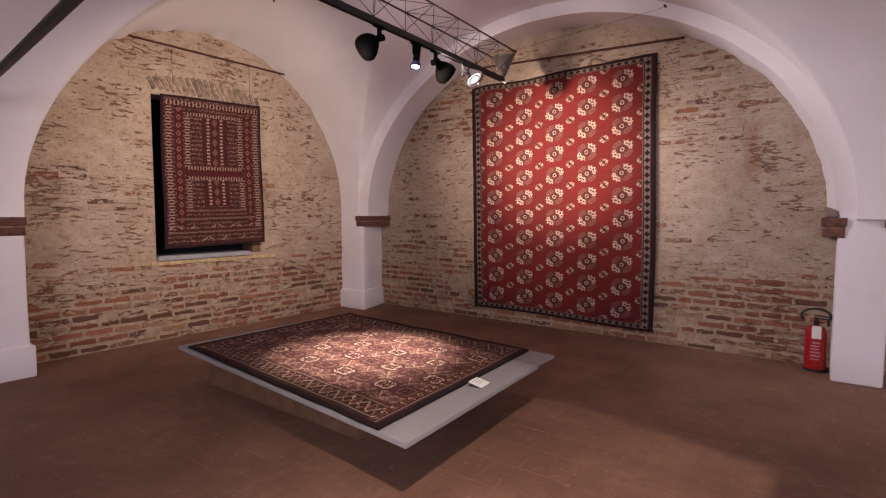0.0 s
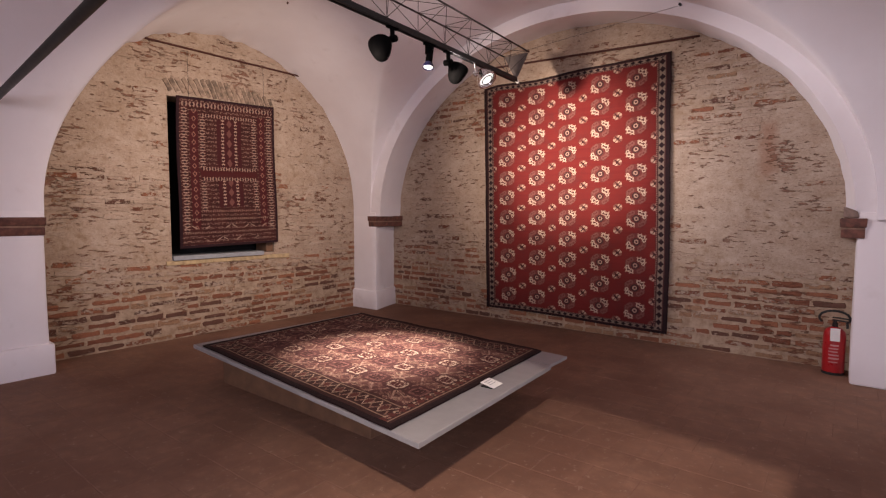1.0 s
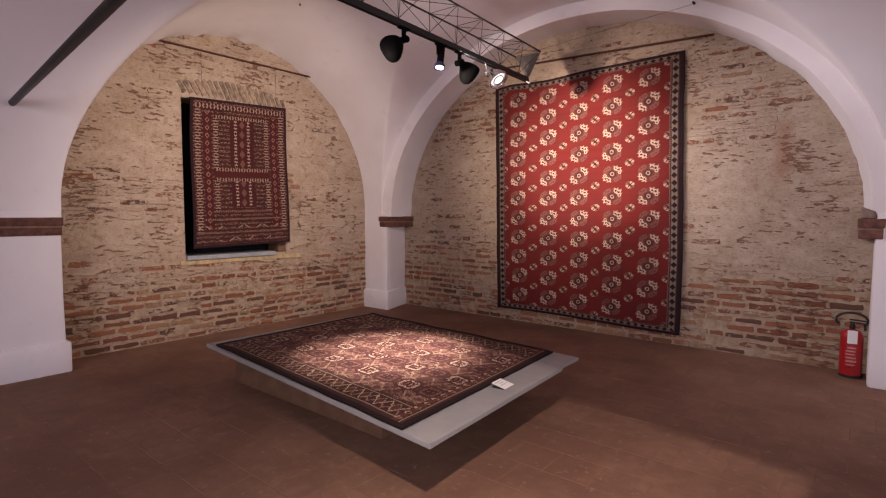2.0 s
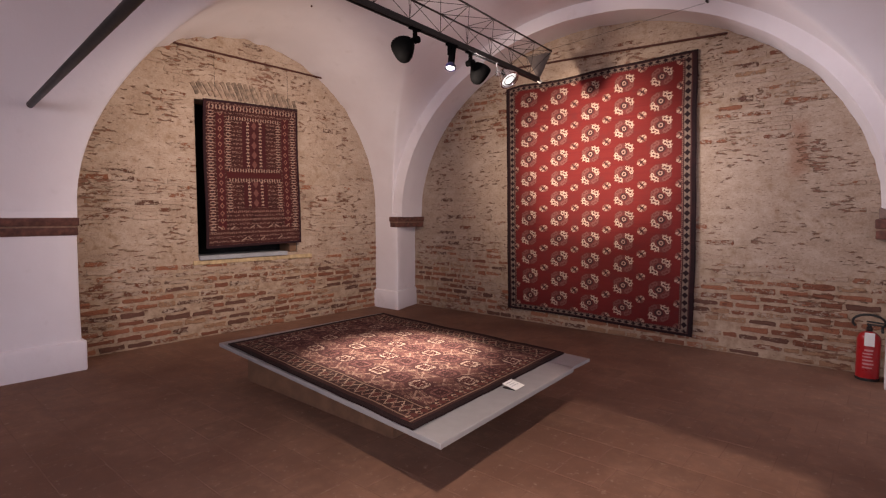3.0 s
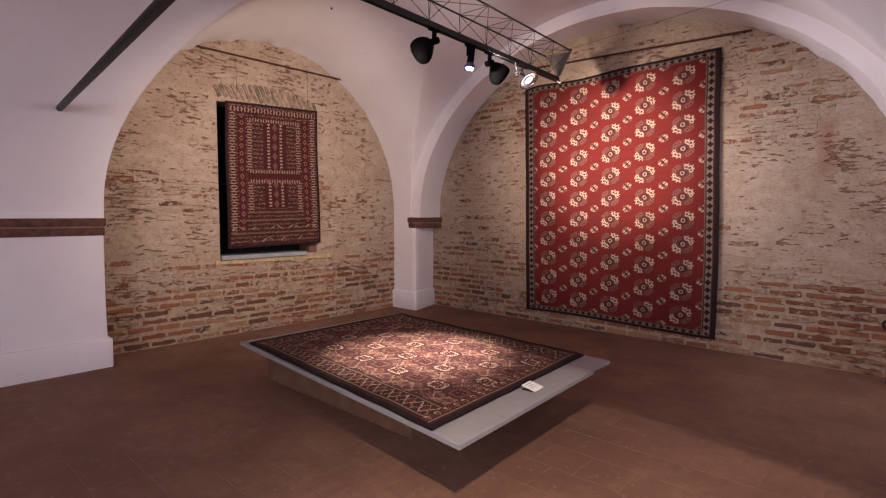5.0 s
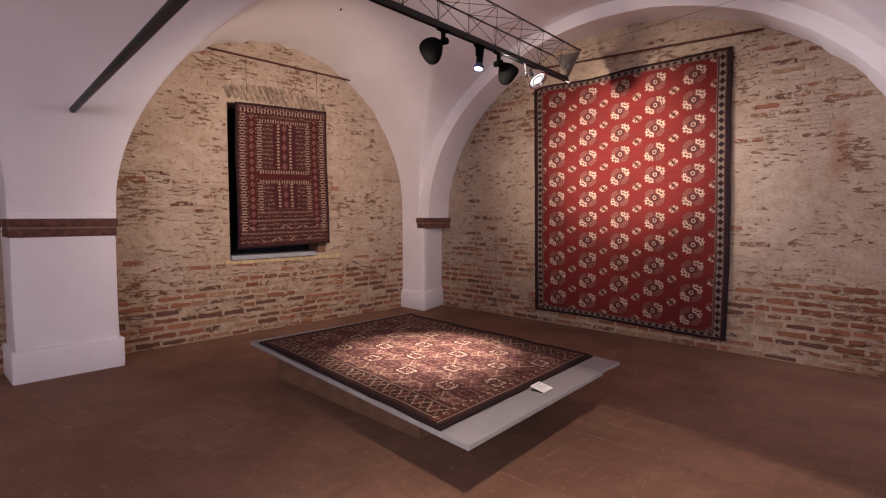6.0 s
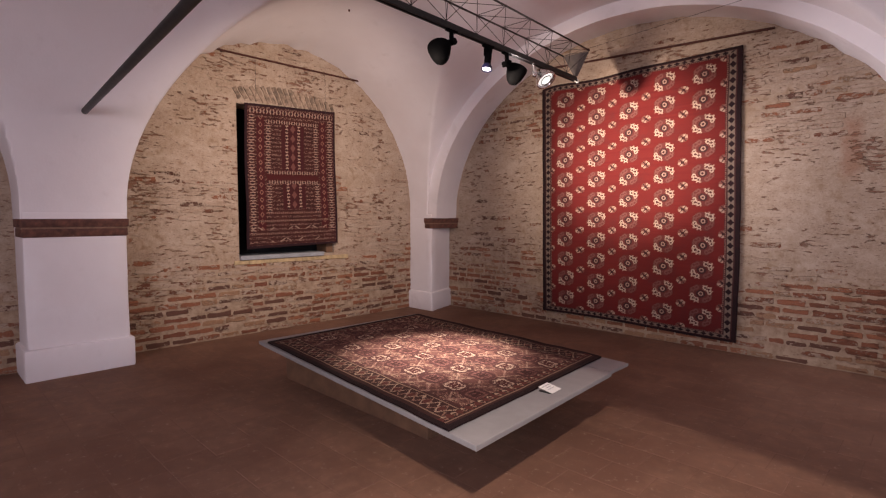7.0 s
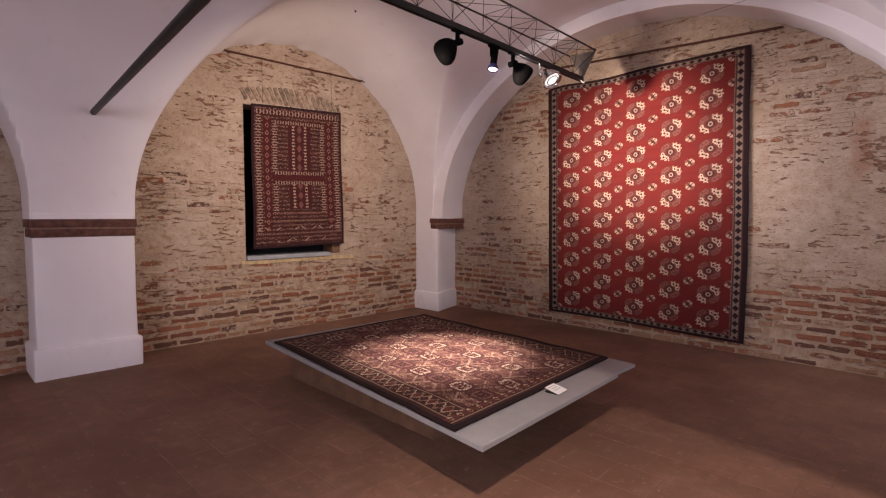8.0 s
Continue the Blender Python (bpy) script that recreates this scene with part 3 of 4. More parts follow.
# Closing walls out of view; their openings are added to go with the fills.
wall_with_opening("wall_south", "x", -8.80, -0.45, X_END + 0.35, 4.2, 7.0, 1.0, 2.8, -1)
wall_with_opening("wall_east", "y", X_END, -8.80, 0.4, -4.2, -2.2, 1.0, 2.8, 1)

# Near-black panel that closes the niche behind the rug.
shutter = link("window_back", box((-0.44, WY0, WZ0), (-0.30, WY1, WZ1)), DARKROOM)
tagged(shutter, "plain black back of the window niche", "shutter", kind="structure")
sill = link("window_sill", box((-0.30, WY0 + 0.004, WZ0 - 0.03), (0.03, WY1 - 0.16, WZ0 + 0.018), 0.006), SLATE)
tagged(sill, "pale grey stone window sill", "sill", kind="structure")
bed = bmesh.new()
for i in range(9):
    a = WY0 - 0.06 + i * 0.168
    dip = 0.012 * noise.noise((i * 1.7, 0.0, 8.0))
    add_box(bed, (-0.01, a, WZ0 - 0.080 + dip), (0.007 + 0.003 * (i % 2), a + 0.171, WZ0 - 0.034), 0.006)
tagged(link("trim_sill_bed", bed, plain("ochre_lime_bed", (0.46, 0.34, 0.19), 0.95, 0.0, 0.16, 18)), "ochre lime bed under the window sill", "trim", kind="structure")
jamb = link("window_jamb", box((-0.25, WY1 - 0.10, WZ0 + 0.003), (-0.02, WY1 - 0.004, WZ1 - 0.003), 0.008), TIMBER)
tagged(jamb, "brown timber jamb of the window niche", "jamb", kind="structure")

floor = link("floor", box((-0.45, Y_END, -0.25), (X_END + 0.3, 0.4, -0.0009)), GROUT)
tagged(floor, "reddish brown worn terracotta tile floor", "floor", kind="structure")


# ---------------- things ----------------
def cloth(w, h, thick, nu, nv, shape):
    """A woven sheet w by h with thickness; shape(u, v) gives the place of a point of its face."""
    bm = bmesh.new()
    uv = bm.loops.layers.uv.new("UVMap")
    faces = {}
    grid = []
    for j in range(nv + 1):
        row = []
        for i in range(nu + 1):
            u, v = w * i / nu, h * j / nv
            q, nrm = shape(u, v)
            row.append((bm.verts.new(q), bm.verts.new(Vector(q) - Vector(nrm) * thick), (u, v)))
        grid.append(row)

    def face(c, k):
        f = bm.faces.new([g[k] for g in c])
        for lp, g in zip(f.loops, c):
            lp[uv].uv = g[2]

    for j in range(nv):
        for i in range(nu):
            c = [grid[j][i], grid[j][i + 1], grid[j + 1][i + 1], grid[j + 1][i]]
            face(c, 0)
            face(c[::-1], 1)
    rim = [grid[0][i] for i in range(nu + 1)] + [grid[j][nu] for j in range(1, nv + 1)] + [grid[nv][i] for i in range(nu - 1, -1, -1)] + [grid[j][0] for j in range(nv - 1, 0, -1)]
    for p, q in zip(rim, rim[1:] + rim[:1]):
        f = bm.faces.new((p[0], p[1], q[1], q[0]))
        for lp, g in zip(f.loops, (p, p, q, q)):
            lp[uv].uv = g[2]
    return bm


def red_carpet():
    w, h = 2.24, 2.86

    def shape(u, v):
        s, k = u / w, v / h
        top = 2.925 + 0.055 * s + 0.014 * math.sin(s * 14.0) * (1 - s)
        low = 0.150 - 0.030 * s + 0.010 * math.sin(s * 5.0)
        x = (1.985 - 0.055 * k) + s * (2.215 + 0.030 * k + 0.012 * math.sin(k * 5.0)) + 0.012 * noise.noise((s * 2.0, k * 6.0, 4.0)) * abs(2 * s - 1)
        fold = 0.040 * math.exp(-((s - 0.20) / 0.05) ** 2) * math.sin(k * math.pi) + 0.030 * math.exp(-((s - 0.10) / 0.04) ** 2) * math.sin(k * 2.6)
        fold += 0.010 * math.sin(s * 9.0 + 1.0) * (0.4 + 0.6 * k)
        return (x, -0.050 - fold, low + (top - low) * k), (0, -1, 0)

    ob = link("hanging_carpet", cloth(w, h, 0.012, 90, 110, shape), red_carpet_material(w, h), smooth=True)
    return tagged(ob, "large red carpet with cream octagons hung on the brick wall", "carpet")


def wall_rug():
    w, h = 1.18, 1.63

    def shape(u, v):
        s, k = u / w, v / h
        y = -3.035 + s * (1.165 + 0.03 * (1 - k)) - 0.01 * (1 - k) + 0.006 * math.sin(k * 7)
        z = 0.972 + 0.025 * s + k * (1.608 + 0.035 * s)
        x = 0.060 + 0.010 * math.sin(s * 6.0) * k + 0.012 * (1 - k) ** 2
        return (x, y, z), (1, 0, 0)

    ob = link("hanging_rug", cloth(w, h, 0.012, 60, 80, shape), wall_rug_material(w, h), smooth=True)
    return tagged(ob, "small maroon rug with panelled design hung before the window niche", "rug")


PLAT_Z = 0.345
DECK = [Vector(q) for q in ((4.196, -3.955, 0), (4.110, -2.250, 0), (1.770, -2.070, 0), (1.722, -3.735, 0))]


def on_deck(s, k, z=0.0):
    """A place over the platform: s along its long side, k across it, both 0 to 1 from the corner nearest the middle of the hall."""
    a, b = DECK[0].lerp(DECK[3], s), DECK[1].lerp(DECK[2], s)
    return a.lerp(b, k) + Vector((0, 0, z))


def slab(corners, z0, z1, bevel=0.004):
    bm = bmesh.new()
    lo = [bm.verts.new((q.x, q.y, z0)) for q in corners]
    hi = [bm.verts.new((q.x, q.y, z1)) for q in corners]
    bm.faces.new(lo)
    bm.faces.new(hi)
    for i in range(4):
        bm.faces.new((lo[i], lo[(i + 1) % 4], hi[(i + 1) % 4], hi[i]))
    bmesh.ops.bevel(bm, geom=list(bm.edges), offset=bevel, segments=2, profile=0.5, affect="EDGES")
    return bm


def platform():
    t = thing("display_platform", (2.95, -3.0, 0.0), "low grey display platform on a recessed timber base", "platform")
    wpart("deck_board", slab([on_deck(0, 0), on_deck(0, 0.838), on_deck(1, 0.838), on_deck(1, 0)], PLAT_Z - 0.028, PLAT_Z), GREY, t)
    wpart("deck_board", slab([on_deck(0.006, 0.8395), on_deck(0.0, 1), on_deck(1, 1), on_deck(1, 0.8395)], PLAT_Z - 0.022, PLAT_Z), GREY, t)
    x0, x1, y0, y1, h = 1.76, 3.44, -3.52, -2.35, PLAT_Z - 0.029
    for lo, hi in (((x0, y0, 0), (x1, y0 + 0.035, h)), ((x0, y1 - 0.035, 0), (x1, y1, h)), ((x0, y0 + 0.036, 0), (x0 + 0.035, y1 - 0.036, h)), ((x1 - 0.035, y0 + 0.036, 0), (x1, y1 - 0.036, h))):
        wpart("base_board", box(lo, hi, 0.004), TIMBER, t, "brown timber base board")
    return t


RUG = [Vector(q) for q in ((4.012, -3.938, 0), (3.918, -2.268, 0), (1.838, -2.098, 0), (1.852, -3.724, 0))]


def low_rug():
    w, h = 2.14, 1.66

    def shape(u, v):
        s, k = u / w, v / h
        q = RUG[0].lerp(RUG[3], s).lerp(RUG[1].lerp(RUG[2], s), k)
        wave = 0.010 * math.sin(u * 3.1) * k + 0.006 * noise.noise((u * 4, 0.0, 9.0))
        z = PLAT_Z + 0.014 + 0.004 * noise.noise((u * 5, v * 5, 3.0)) + 0.003 * math.sin(u * 9) * k
        return (q.x, q.y + wave, z), (0, 0, 1)

    ob = link("floor_rug", cloth(w, h, 0.011, 70, 60, shape), low_rug_material(w, h), smooth=True)
    return tagged(ob, "dark patterned rug lying flat on the display platform", "rug")


red_carpet()
wall_rug()
platform()
low_rug()


def hanging_rail(name, a, b, hooks, label):
    t = thing(name, a, label, "rail")
    wpart("bar", rod(a, b, 0.011), RUST, t)
    for k in hooks:
        q = Vector(a).lerp(Vector(b), k)
        back = Vector((-0.05, 0, 0)) if abs(a[0] - b[0]) < 0.01 else Vector((0, 0.05, 0))
        wpart("bracket", rod(q + back, q, 0.006, 8), RUST, t)
    return t


hanging_rail("hanging_rail", (0.05, -3.31, 3.09), (0.05, -1.49, 3.095), (0.03, 0.5, 0.97), "thin rusty iron hanging rail on the brick wall")
hanging_rail("hanging_rail", (2.10, -0.05, 3.165), (4.42, -0.05, 3.075), (0.03, 0.5, 0.97), "thin rusty iron hanging rail above the red carpet")


# ---------------- lighting truss ----------------
T_A, T_B = Vector((2.949, -1.021, 2.70)), Vector((3.258, -7.90, 2.70))
T_DIR = (T_B - T_A).normalized()
T_SIDE = T_DIR.cross(Vector((0, 0, 1))).normalized()


def on_track(y, side=0.0, up=0.0):
    k = (y - T_A.y) / (T_B.y - T_A.y)
    return T_A.lerp(T_B, k) + T_SIDE * side + Vector((0, 0, up))


def lighting_truss():
    t = thing("lighting_truss", T_A, "black triangular lattice truss carrying a lighting track", "truss")
    m = Matrix.Translation((T_A + T_B) / 2) @ T_DIR.to_track_quat("Y", "Z").to_matrix().to_4x4()
    half = (T_B - T_A).length / 2
    bm = bmesh.new()
    add_box(bm, (-0.019, -half, -0.022), (0.019, half, 0.012), 0.004, m)
    for s in (-0.017, 0.017):
        add_box(bm, (s - 0.007, -half, -0.032), (s + 0.007, half, -0.022), 0.002, m)
    wpart("track", bm, BLACK, t)
    tip, end = T_A.y, T_B.y
    for s in (-0.14, 0.14):
        wpart("chord", rod(on_track(tip, s, 0.24), on_track(end, s, 0.24), 0.0075, 10), STEEL, t)
    step = 0.35
    n = int((tip - end) / step)
    for i in range(n):
        y0, y1 = tip - i * step, tip - (i + 1) * step
        ym = (y0 + y1) / 2
        bm = bmesh.new()
        for s in (-0.14, 0.14):
            add_rod(bm, on_track(y0, s, 0.24), on_track(ym, 0, 0.02), 0.0025, 6)
            add_rod(bm, on_track(ym, 0, 0.02), on_track(y1, s, 0.24), 0.0025, 6)
        add_rod(bm, on_track(y0, -0.14, 0.24), on_track(y0, 0.14, 0.24), 0.0025, 6)
        add_rod(bm, on_track(y0, -0.14, 0.24), on_track(y1, 0.14, 0.24), 0.0025, 6)
        wpart("lattice_bar", bm, STEEL, t)
    bm = bmesh.new()
    q = [on_track(tip + 0.002, -0.135, 0.235), on_track(tip + 0.002, 0.135, 0.235), on_track(tip + 0.002, 0.02, 0.02), on_track(tip + 0.002, -0.02, 0.02)]
    vs = [bm.verts.new(v) for v in q] + [bm.verts.new(v + Vector((0, 0.004, 0))) for v in q]
    bm.faces.new(vs[:4])
    bm.faces.new(vs[4:][::-1])
    for i in range(4):
        bm.faces.new((vs[i], vs[(i + 1) % 4], vs[4 + (i + 1) % 4], vs[4 + i]))
    wpart("end_plate", bm, plain("dull_steel_plate", (0.085, 0.066, 0.058), 0.7, 0.1), t, "dull steel end plate")
    wpart("end_cap", rod(on_track(tip + 0.0, 0, -0.012), on_track(tip + 0.040, 0, -0.024), 0.017, 14), PAPER, t, "small white end cap")
    wpart("cable", tube([on_track(-1.75, 0.03, 0.03), on_track(-1.5, 0.035, 0.018), on_track(-1.25, 0.03, 0.022), on_track(-1.06, 0.03, 0.0)], 0.005), CHROME, t, "grey cable")
    a, b = Vector((4.341, -0.452, 3.258)), on_track(tip, 0.14, 0.24)
    wire = wpart("stay_wire", rod(a, b, 0.0016, 6), STEEL, t)
    sub("anchor", rod(a + Vector((0, 0.03, 0)), a + Vector((0, -0.05, -0.004)), 0.012, 10), STEEL, wire)
    return t


lighting_truss()


def bowl_lamp(at, aim, top, label):
    """A black bowl floodlight hung from the track on a stem with a side knuckle."""
    t = thing("track_lamp", on_track(top, 0, -0.033), label, "spotlight", "lamps on the truss")
    at = Vector(at)
    m = Matrix.Translation(at) @ (Vector(aim) - at).to_track_quat("Z", "Y").to_matrix().to_4x4()
    prof = [(0.004, -0.104), (0.026, -0.101), (0.044, -0.088), (0.060, -0.060), (0.073, -0.022), (0.083, 0.018), (0.084, 0.042), (0.079, 0.042), (0.066, 0.0), (0.044, -0.05), (0.018, -0.08)]
    wpart("bowl", lathe(prof, 36, m), LAMP_BLACK, t, "matt black bowl shade", True)
    stem = on_track(top, 0, -0.03)
    post = wpart("stem", rod(stem, stem + Vector((0, 0, -0.075)), 0.017, 14), LAMP_BLACK, t)
    sub("knuckle", rod(stem + Vector((-0.035, 0, -0.085)), stem + Vector((0.035, 0, -0.085)), 0.024, 18), LAMP_BLACK, post)
    wpart("arm", rod(stem + Vector((0, 0, -0.085)), at + (m.to_3x3() @ Vector((0, 0, -0.06))), 0.013, 10), LAMP_BLACK, t)
    wpart("adapter", box(stem + Vector((-0.018, -0.05, -0.014)), stem + Vector((0.018, 0.05, 0.0)), 0.003), LAMP_BLACK, t)
    return t


bowl_lamp((3.00, -2.975, 2.510), (2.2, -2.5, 4.2), -2.89, "black bowl floodlight on the truss turned to the wall")
bowl_lamp((3.03, -2.115, 2.525), (3.3, -1.5, 4.2), -2.20, "black bowl floodlight on the truss turned to the carpet")


def tube_lamp():
    top = on_track(-2.44, 0, -0.03)
    t = thing("track_lamp", top, "slim black tube spotlight on the truss, lit", "spotlight", "lamps on the truss")
    a, b = top + Vector((0, 0, -0.02)), Vector((3.025, -2.478, 2.515))
    wpart("adapter", box(top + Vector((-0.018, -0.07, -0.02)), top + Vector((0.018, 0.04, 0.0)), 0.003), LAMP_BLACK, t)
    wpart("bracket", box(top + Vector((-0.012, -0.055, -0.09)), top + Vector((0.012, -0.035, -0.01)), 0.003), LAMP_BLACK, t)
    tube_body = wpart("tube", rod(a, b, 0.027, 24), LAMP_BLACK, t, "", True)
    d = (b - a).normalized()
    m = Matrix.Translation(b) @ d.to_track_quat("Z", "Y").to_matrix().to_4x4()
    sub("lens_ring", lathe([(0.027, 0.0), (0.040, 0.018), (0.043, 0.042), (0.037, 0.042), (0.034, 0.030), (0.02, 0.026)], 32, m), plain("blue_black_ring", (0.012, 0.012, 0.05), 0.35), tube_body, "blue-black lens ring", True)
    sub("lens", lathe([(0.0335, 0.032), (0.033, 0.036), (0.02, 0.040), (0.002, 0.041)], 24, m), BULB, tube_body, "lit white lens", True)
    return t


tube_lamp()


DIM = glow("dim_lamp_glass", (1.0, 0.95, 0.92), 1.1)


def silver_lamp():
    top = on_track(-1.80, 0, -0.03)
    t = thing("track_lamp", top, "polished aluminium ribbed spotlight on the truss, lit", "spotlight", "lamps on the truss")
    at = Vector((3.03, -1.70, 2.565))
    m = Matrix.Translation(at) @ Vector((0.64, -0.06, -0.76)).to_track_quat("Z", "Y").to_matrix().to_4x4()
    prof = [(0.012, -0.075), (0.034, -0.072), (0.038, -0.045), (0.056, -0.040), (0.060, -0.012), (0.074, -0.008), (0.077, 0.020), (0.088, 0.024), (0.090, 0.044), (0.080, 0.044), (0.060, 0.010), (0.03, -0.01)]
    housing = wpart("housing", lathe(prof, 40, m), CHROME, t, "ribbed polished aluminium housing", True)
    sub("lens", lathe([(0.066, 0.020), (0.065, 0.024), (0.03, 0.028), (0.002, 0.029)], 32, m), DIM, housing, "lit frosted lens", True)
    sub("reflector", lathe([(0.074, 0.030), (0.076, 0.034), (0.068, 0.028), (0.067, 0.024)], 32, m, False), CHROME, housing, "", True)
    sub("ring", lathe([(0.052, 0.0375), (0.052, 0.041), (0.044, 0.0415), (0.044, 0.038)], 32, m, False), STEEL, housing, "", True)
    wpart("knob", lathe([(0.004, -0.032), (0.020, -0.026), (0.030, 0.0), (0.020, 0.026), (0.004, 0.032)], 24, Matrix.Translation((3.03, -1.845, 2.57))), CHROME, t, "bright round knob", True)
    wpart("stem", rod(top, Vector((3.0, -1.80, 2.60)), 0.010, 12), CHROME, t)
    wpart("yoke", tube([(3.03, -1.845, 2.57), (3.01, -1.80, 2.60), (3.02, -1.75, 2.58)], 0.008), STEEL, t)
    return t


silver_lamp()

# iron tie bar across the hall at the pier
tie = thing("tie_bar", (0.43, -4.60, 2.185), "round black iron tie bar fixed to the pier", "tie bar")
wpart("bar", rod((0.46, -4.605, 2.185), (5.70, -5.02, 2.165), 0.025, 24), BLACK, tie, "", True)
wpart("end_collar", rod((0.43, -4.603, 2.185), (0.475, -4.606, 2.185), 0.026, 24), BLACK, tie, "", True)


# ---------------- fire extinguisher ----------------
def fire_extinguisher():
    x, y = 5.582, -0.170
    t = thing("fire_extinguisher", (x, y, 0.0), "red fire extinguisher with black hose standing beside the pier", "extinguisher")
    m = Matrix.Translation((x, y, 0))
    body = wpart("cylinder", lathe([(0.060, 0.0), (0.076, 0.006), (0.078, 0.02), (0.078, 0.330), (0.072, 0.362), (0.052, 0.388), (0.026, 0.400), (0.018, 0.402)], 40, m), FIRE_RED, t, "", True)
    sub("base_ring", lathe([(0.0775, 0.002), (0.0795, 0.004), (0.0795, 0.022), (0.0775, 0.024)], 40, m), RUBBER, body, "black base ring", True)
    valve = wpart("valve", lathe([(0.018, 0.400), (0.020, 0.404), (0.020, 0.432), (0.014, 0.436), (0.014, 0.452)], 20, m), STEEL, t, "metal valve", True)
    for z, k in ((0.452, 0.010), (0.474, 0.022)):
        bm = box((-0.012, -0.10, z), (0.012, 0.02, z + 0.010), 0.003, m @ pose(0, 0, 0, 0, 0, 70))
        sub("lever", bm, RUBBER, valve)
    pts = []
    for i in range(25):
        a = radians(-35 + i * 250 / 24)
        pts.append((x - 0.005 + 0.104 * math.cos(a), y - 0.02 - 0.02 * math.sin(a * 0.7), 0.478 + 0.064 * math.sin(a)))
    wpart("hose", tube(pts[::-1] + [(x + 0.084, y - 0.03, 0.40)], 0.0095), RUBBER, t, "black rubber hose", True)
    face = m @ pose(0, 0, 0, 0, 0, 3)
    sub("tag", box((-0.032, -0.0845, 0.292), (0.034, -0.0825, 0.402), 0.001, face), PAPER, body, "white hanging tag")

    def curved(z0, z1, a0, a1, mat, label):
        bm = bmesh.new()
        ring = []
        for i in range(9):
            a = radians(-90 + a0 + (a1 - a0) * i / 8)
            ring.append([bm.verts.new((x + r * math.cos(a), y + r * math.sin(a), z)) for r, z in ((0.0788, z0), (0.0788, z1), (0.0797, z1), (0.0797, z0))])
        for p, q in zip(ring, ring[1:]):
            for k in range(4):
                bm.faces.new((p[k], p[(k + 1) % 4], q[(k + 1) % 4], q[k]))
        bm.faces.new(ring[0])
        bm.faces.new(ring[-1][::-1])
        sub("print_bar", bm, mat, body, label)

    for z0, z1, a0, a1 in ((0.248, 0.262, -18, 24), (0.222, 0.232, -26, 22), (0.196, 0.206, -26, 20), (0.166, 0.178, -26, 26), (0.136, 0.150, -24, 28), (0.108, 0.118, -24, 22)):
        curved(z0, z1, a0, a1, PRINT, "pale printed line")
    return t


fire_extinguisher()


def caption_card():
    a = (4.035, -3.115, PLAT_Z)
    t = thing("caption_card", a, "small white caption card propped on the platform edge", "card")
    m = Matrix.Translation(a) @ pose(0, 0, 0, 0, 0, 4)
    wpart("stand", box((-0.045, -0.050, 0.001), (0.030, 0.050, 0.006), 0.001, m), BLACK, t, "black stand")
    sheet = wpart("card", box((-0.048, -0.054, -0.001), (0.044, 0.054, 0.001), 0.0006, m @ pose(0, 0, 0.017, 0, 12, 0)), PAPER, t, "white card")
    for k, wd in ((-0.03, 0.04), (-0.012, 0.03), (0.006, 0.036)):
        sub("print_bar", box((k - 0.002, -wd, 0.0012), (k + 0.002, wd, 0.0016), 0.0, m @ pose(0, 0, 0.017, 0, 12, 0)), SLATE, sheet, "grey line of print")
    wpart("prop", box((-0.004, -0.045, 0.005), (0.0, 0.045, 0.016), 0.0, m), BLACK, t)
    return t


caption_card()

# small iron left in the arch, and the wires that hold the wall rug
clamp = link("iron_clamp", box((0.455, -0.325, 1.385), (0.476, -0.308, 1.440), 0.003), RUST)
tagged(clamp, "small rusty iron clamp stuck in the arch plaster", "clamp")
for y in (-2.90, -2.00):
    bm = rod((0.050, y, 3.085), (0.058, y, 2.575), 0.0016, 6)
    tagged(link("hanging_wire", bm, STEEL), "thin steel wire between the rail and the rug", "wire", "wires of the wall rug")
hook = link("ceiling_hook", rod((1.14, -2.41, 3.435), (1.14, -2.41, 3.50), 0.009, 10), RUST)
tagged(hook, "small dark iron hook in the vault", "hook")

SLATE_BROWN = plain("weathered_stone", (0.22, 0.15, 0.12), 0.9, 0.0, 0.25, 24)
# weathered stone left on top of the impost beside the extinguisher
stone = bmesh.new()
add_box(stone, (5.600, -0.458, SPRING + 0.012), (5.70, -0.02, SPRING + 0.105), 0.012)
for v in stone.verts:
    if v.co.z > SPRING + 0.06:
        v.co.z -= 0.45 * max(0.0, v.co.x - 5.600)
        v.co.x = min(v.co.x, 5.69)
tagged(link("impost_stone", stone, SLATE_BROWN), "weathered brown stone on the impost", "stone", kind="structure")


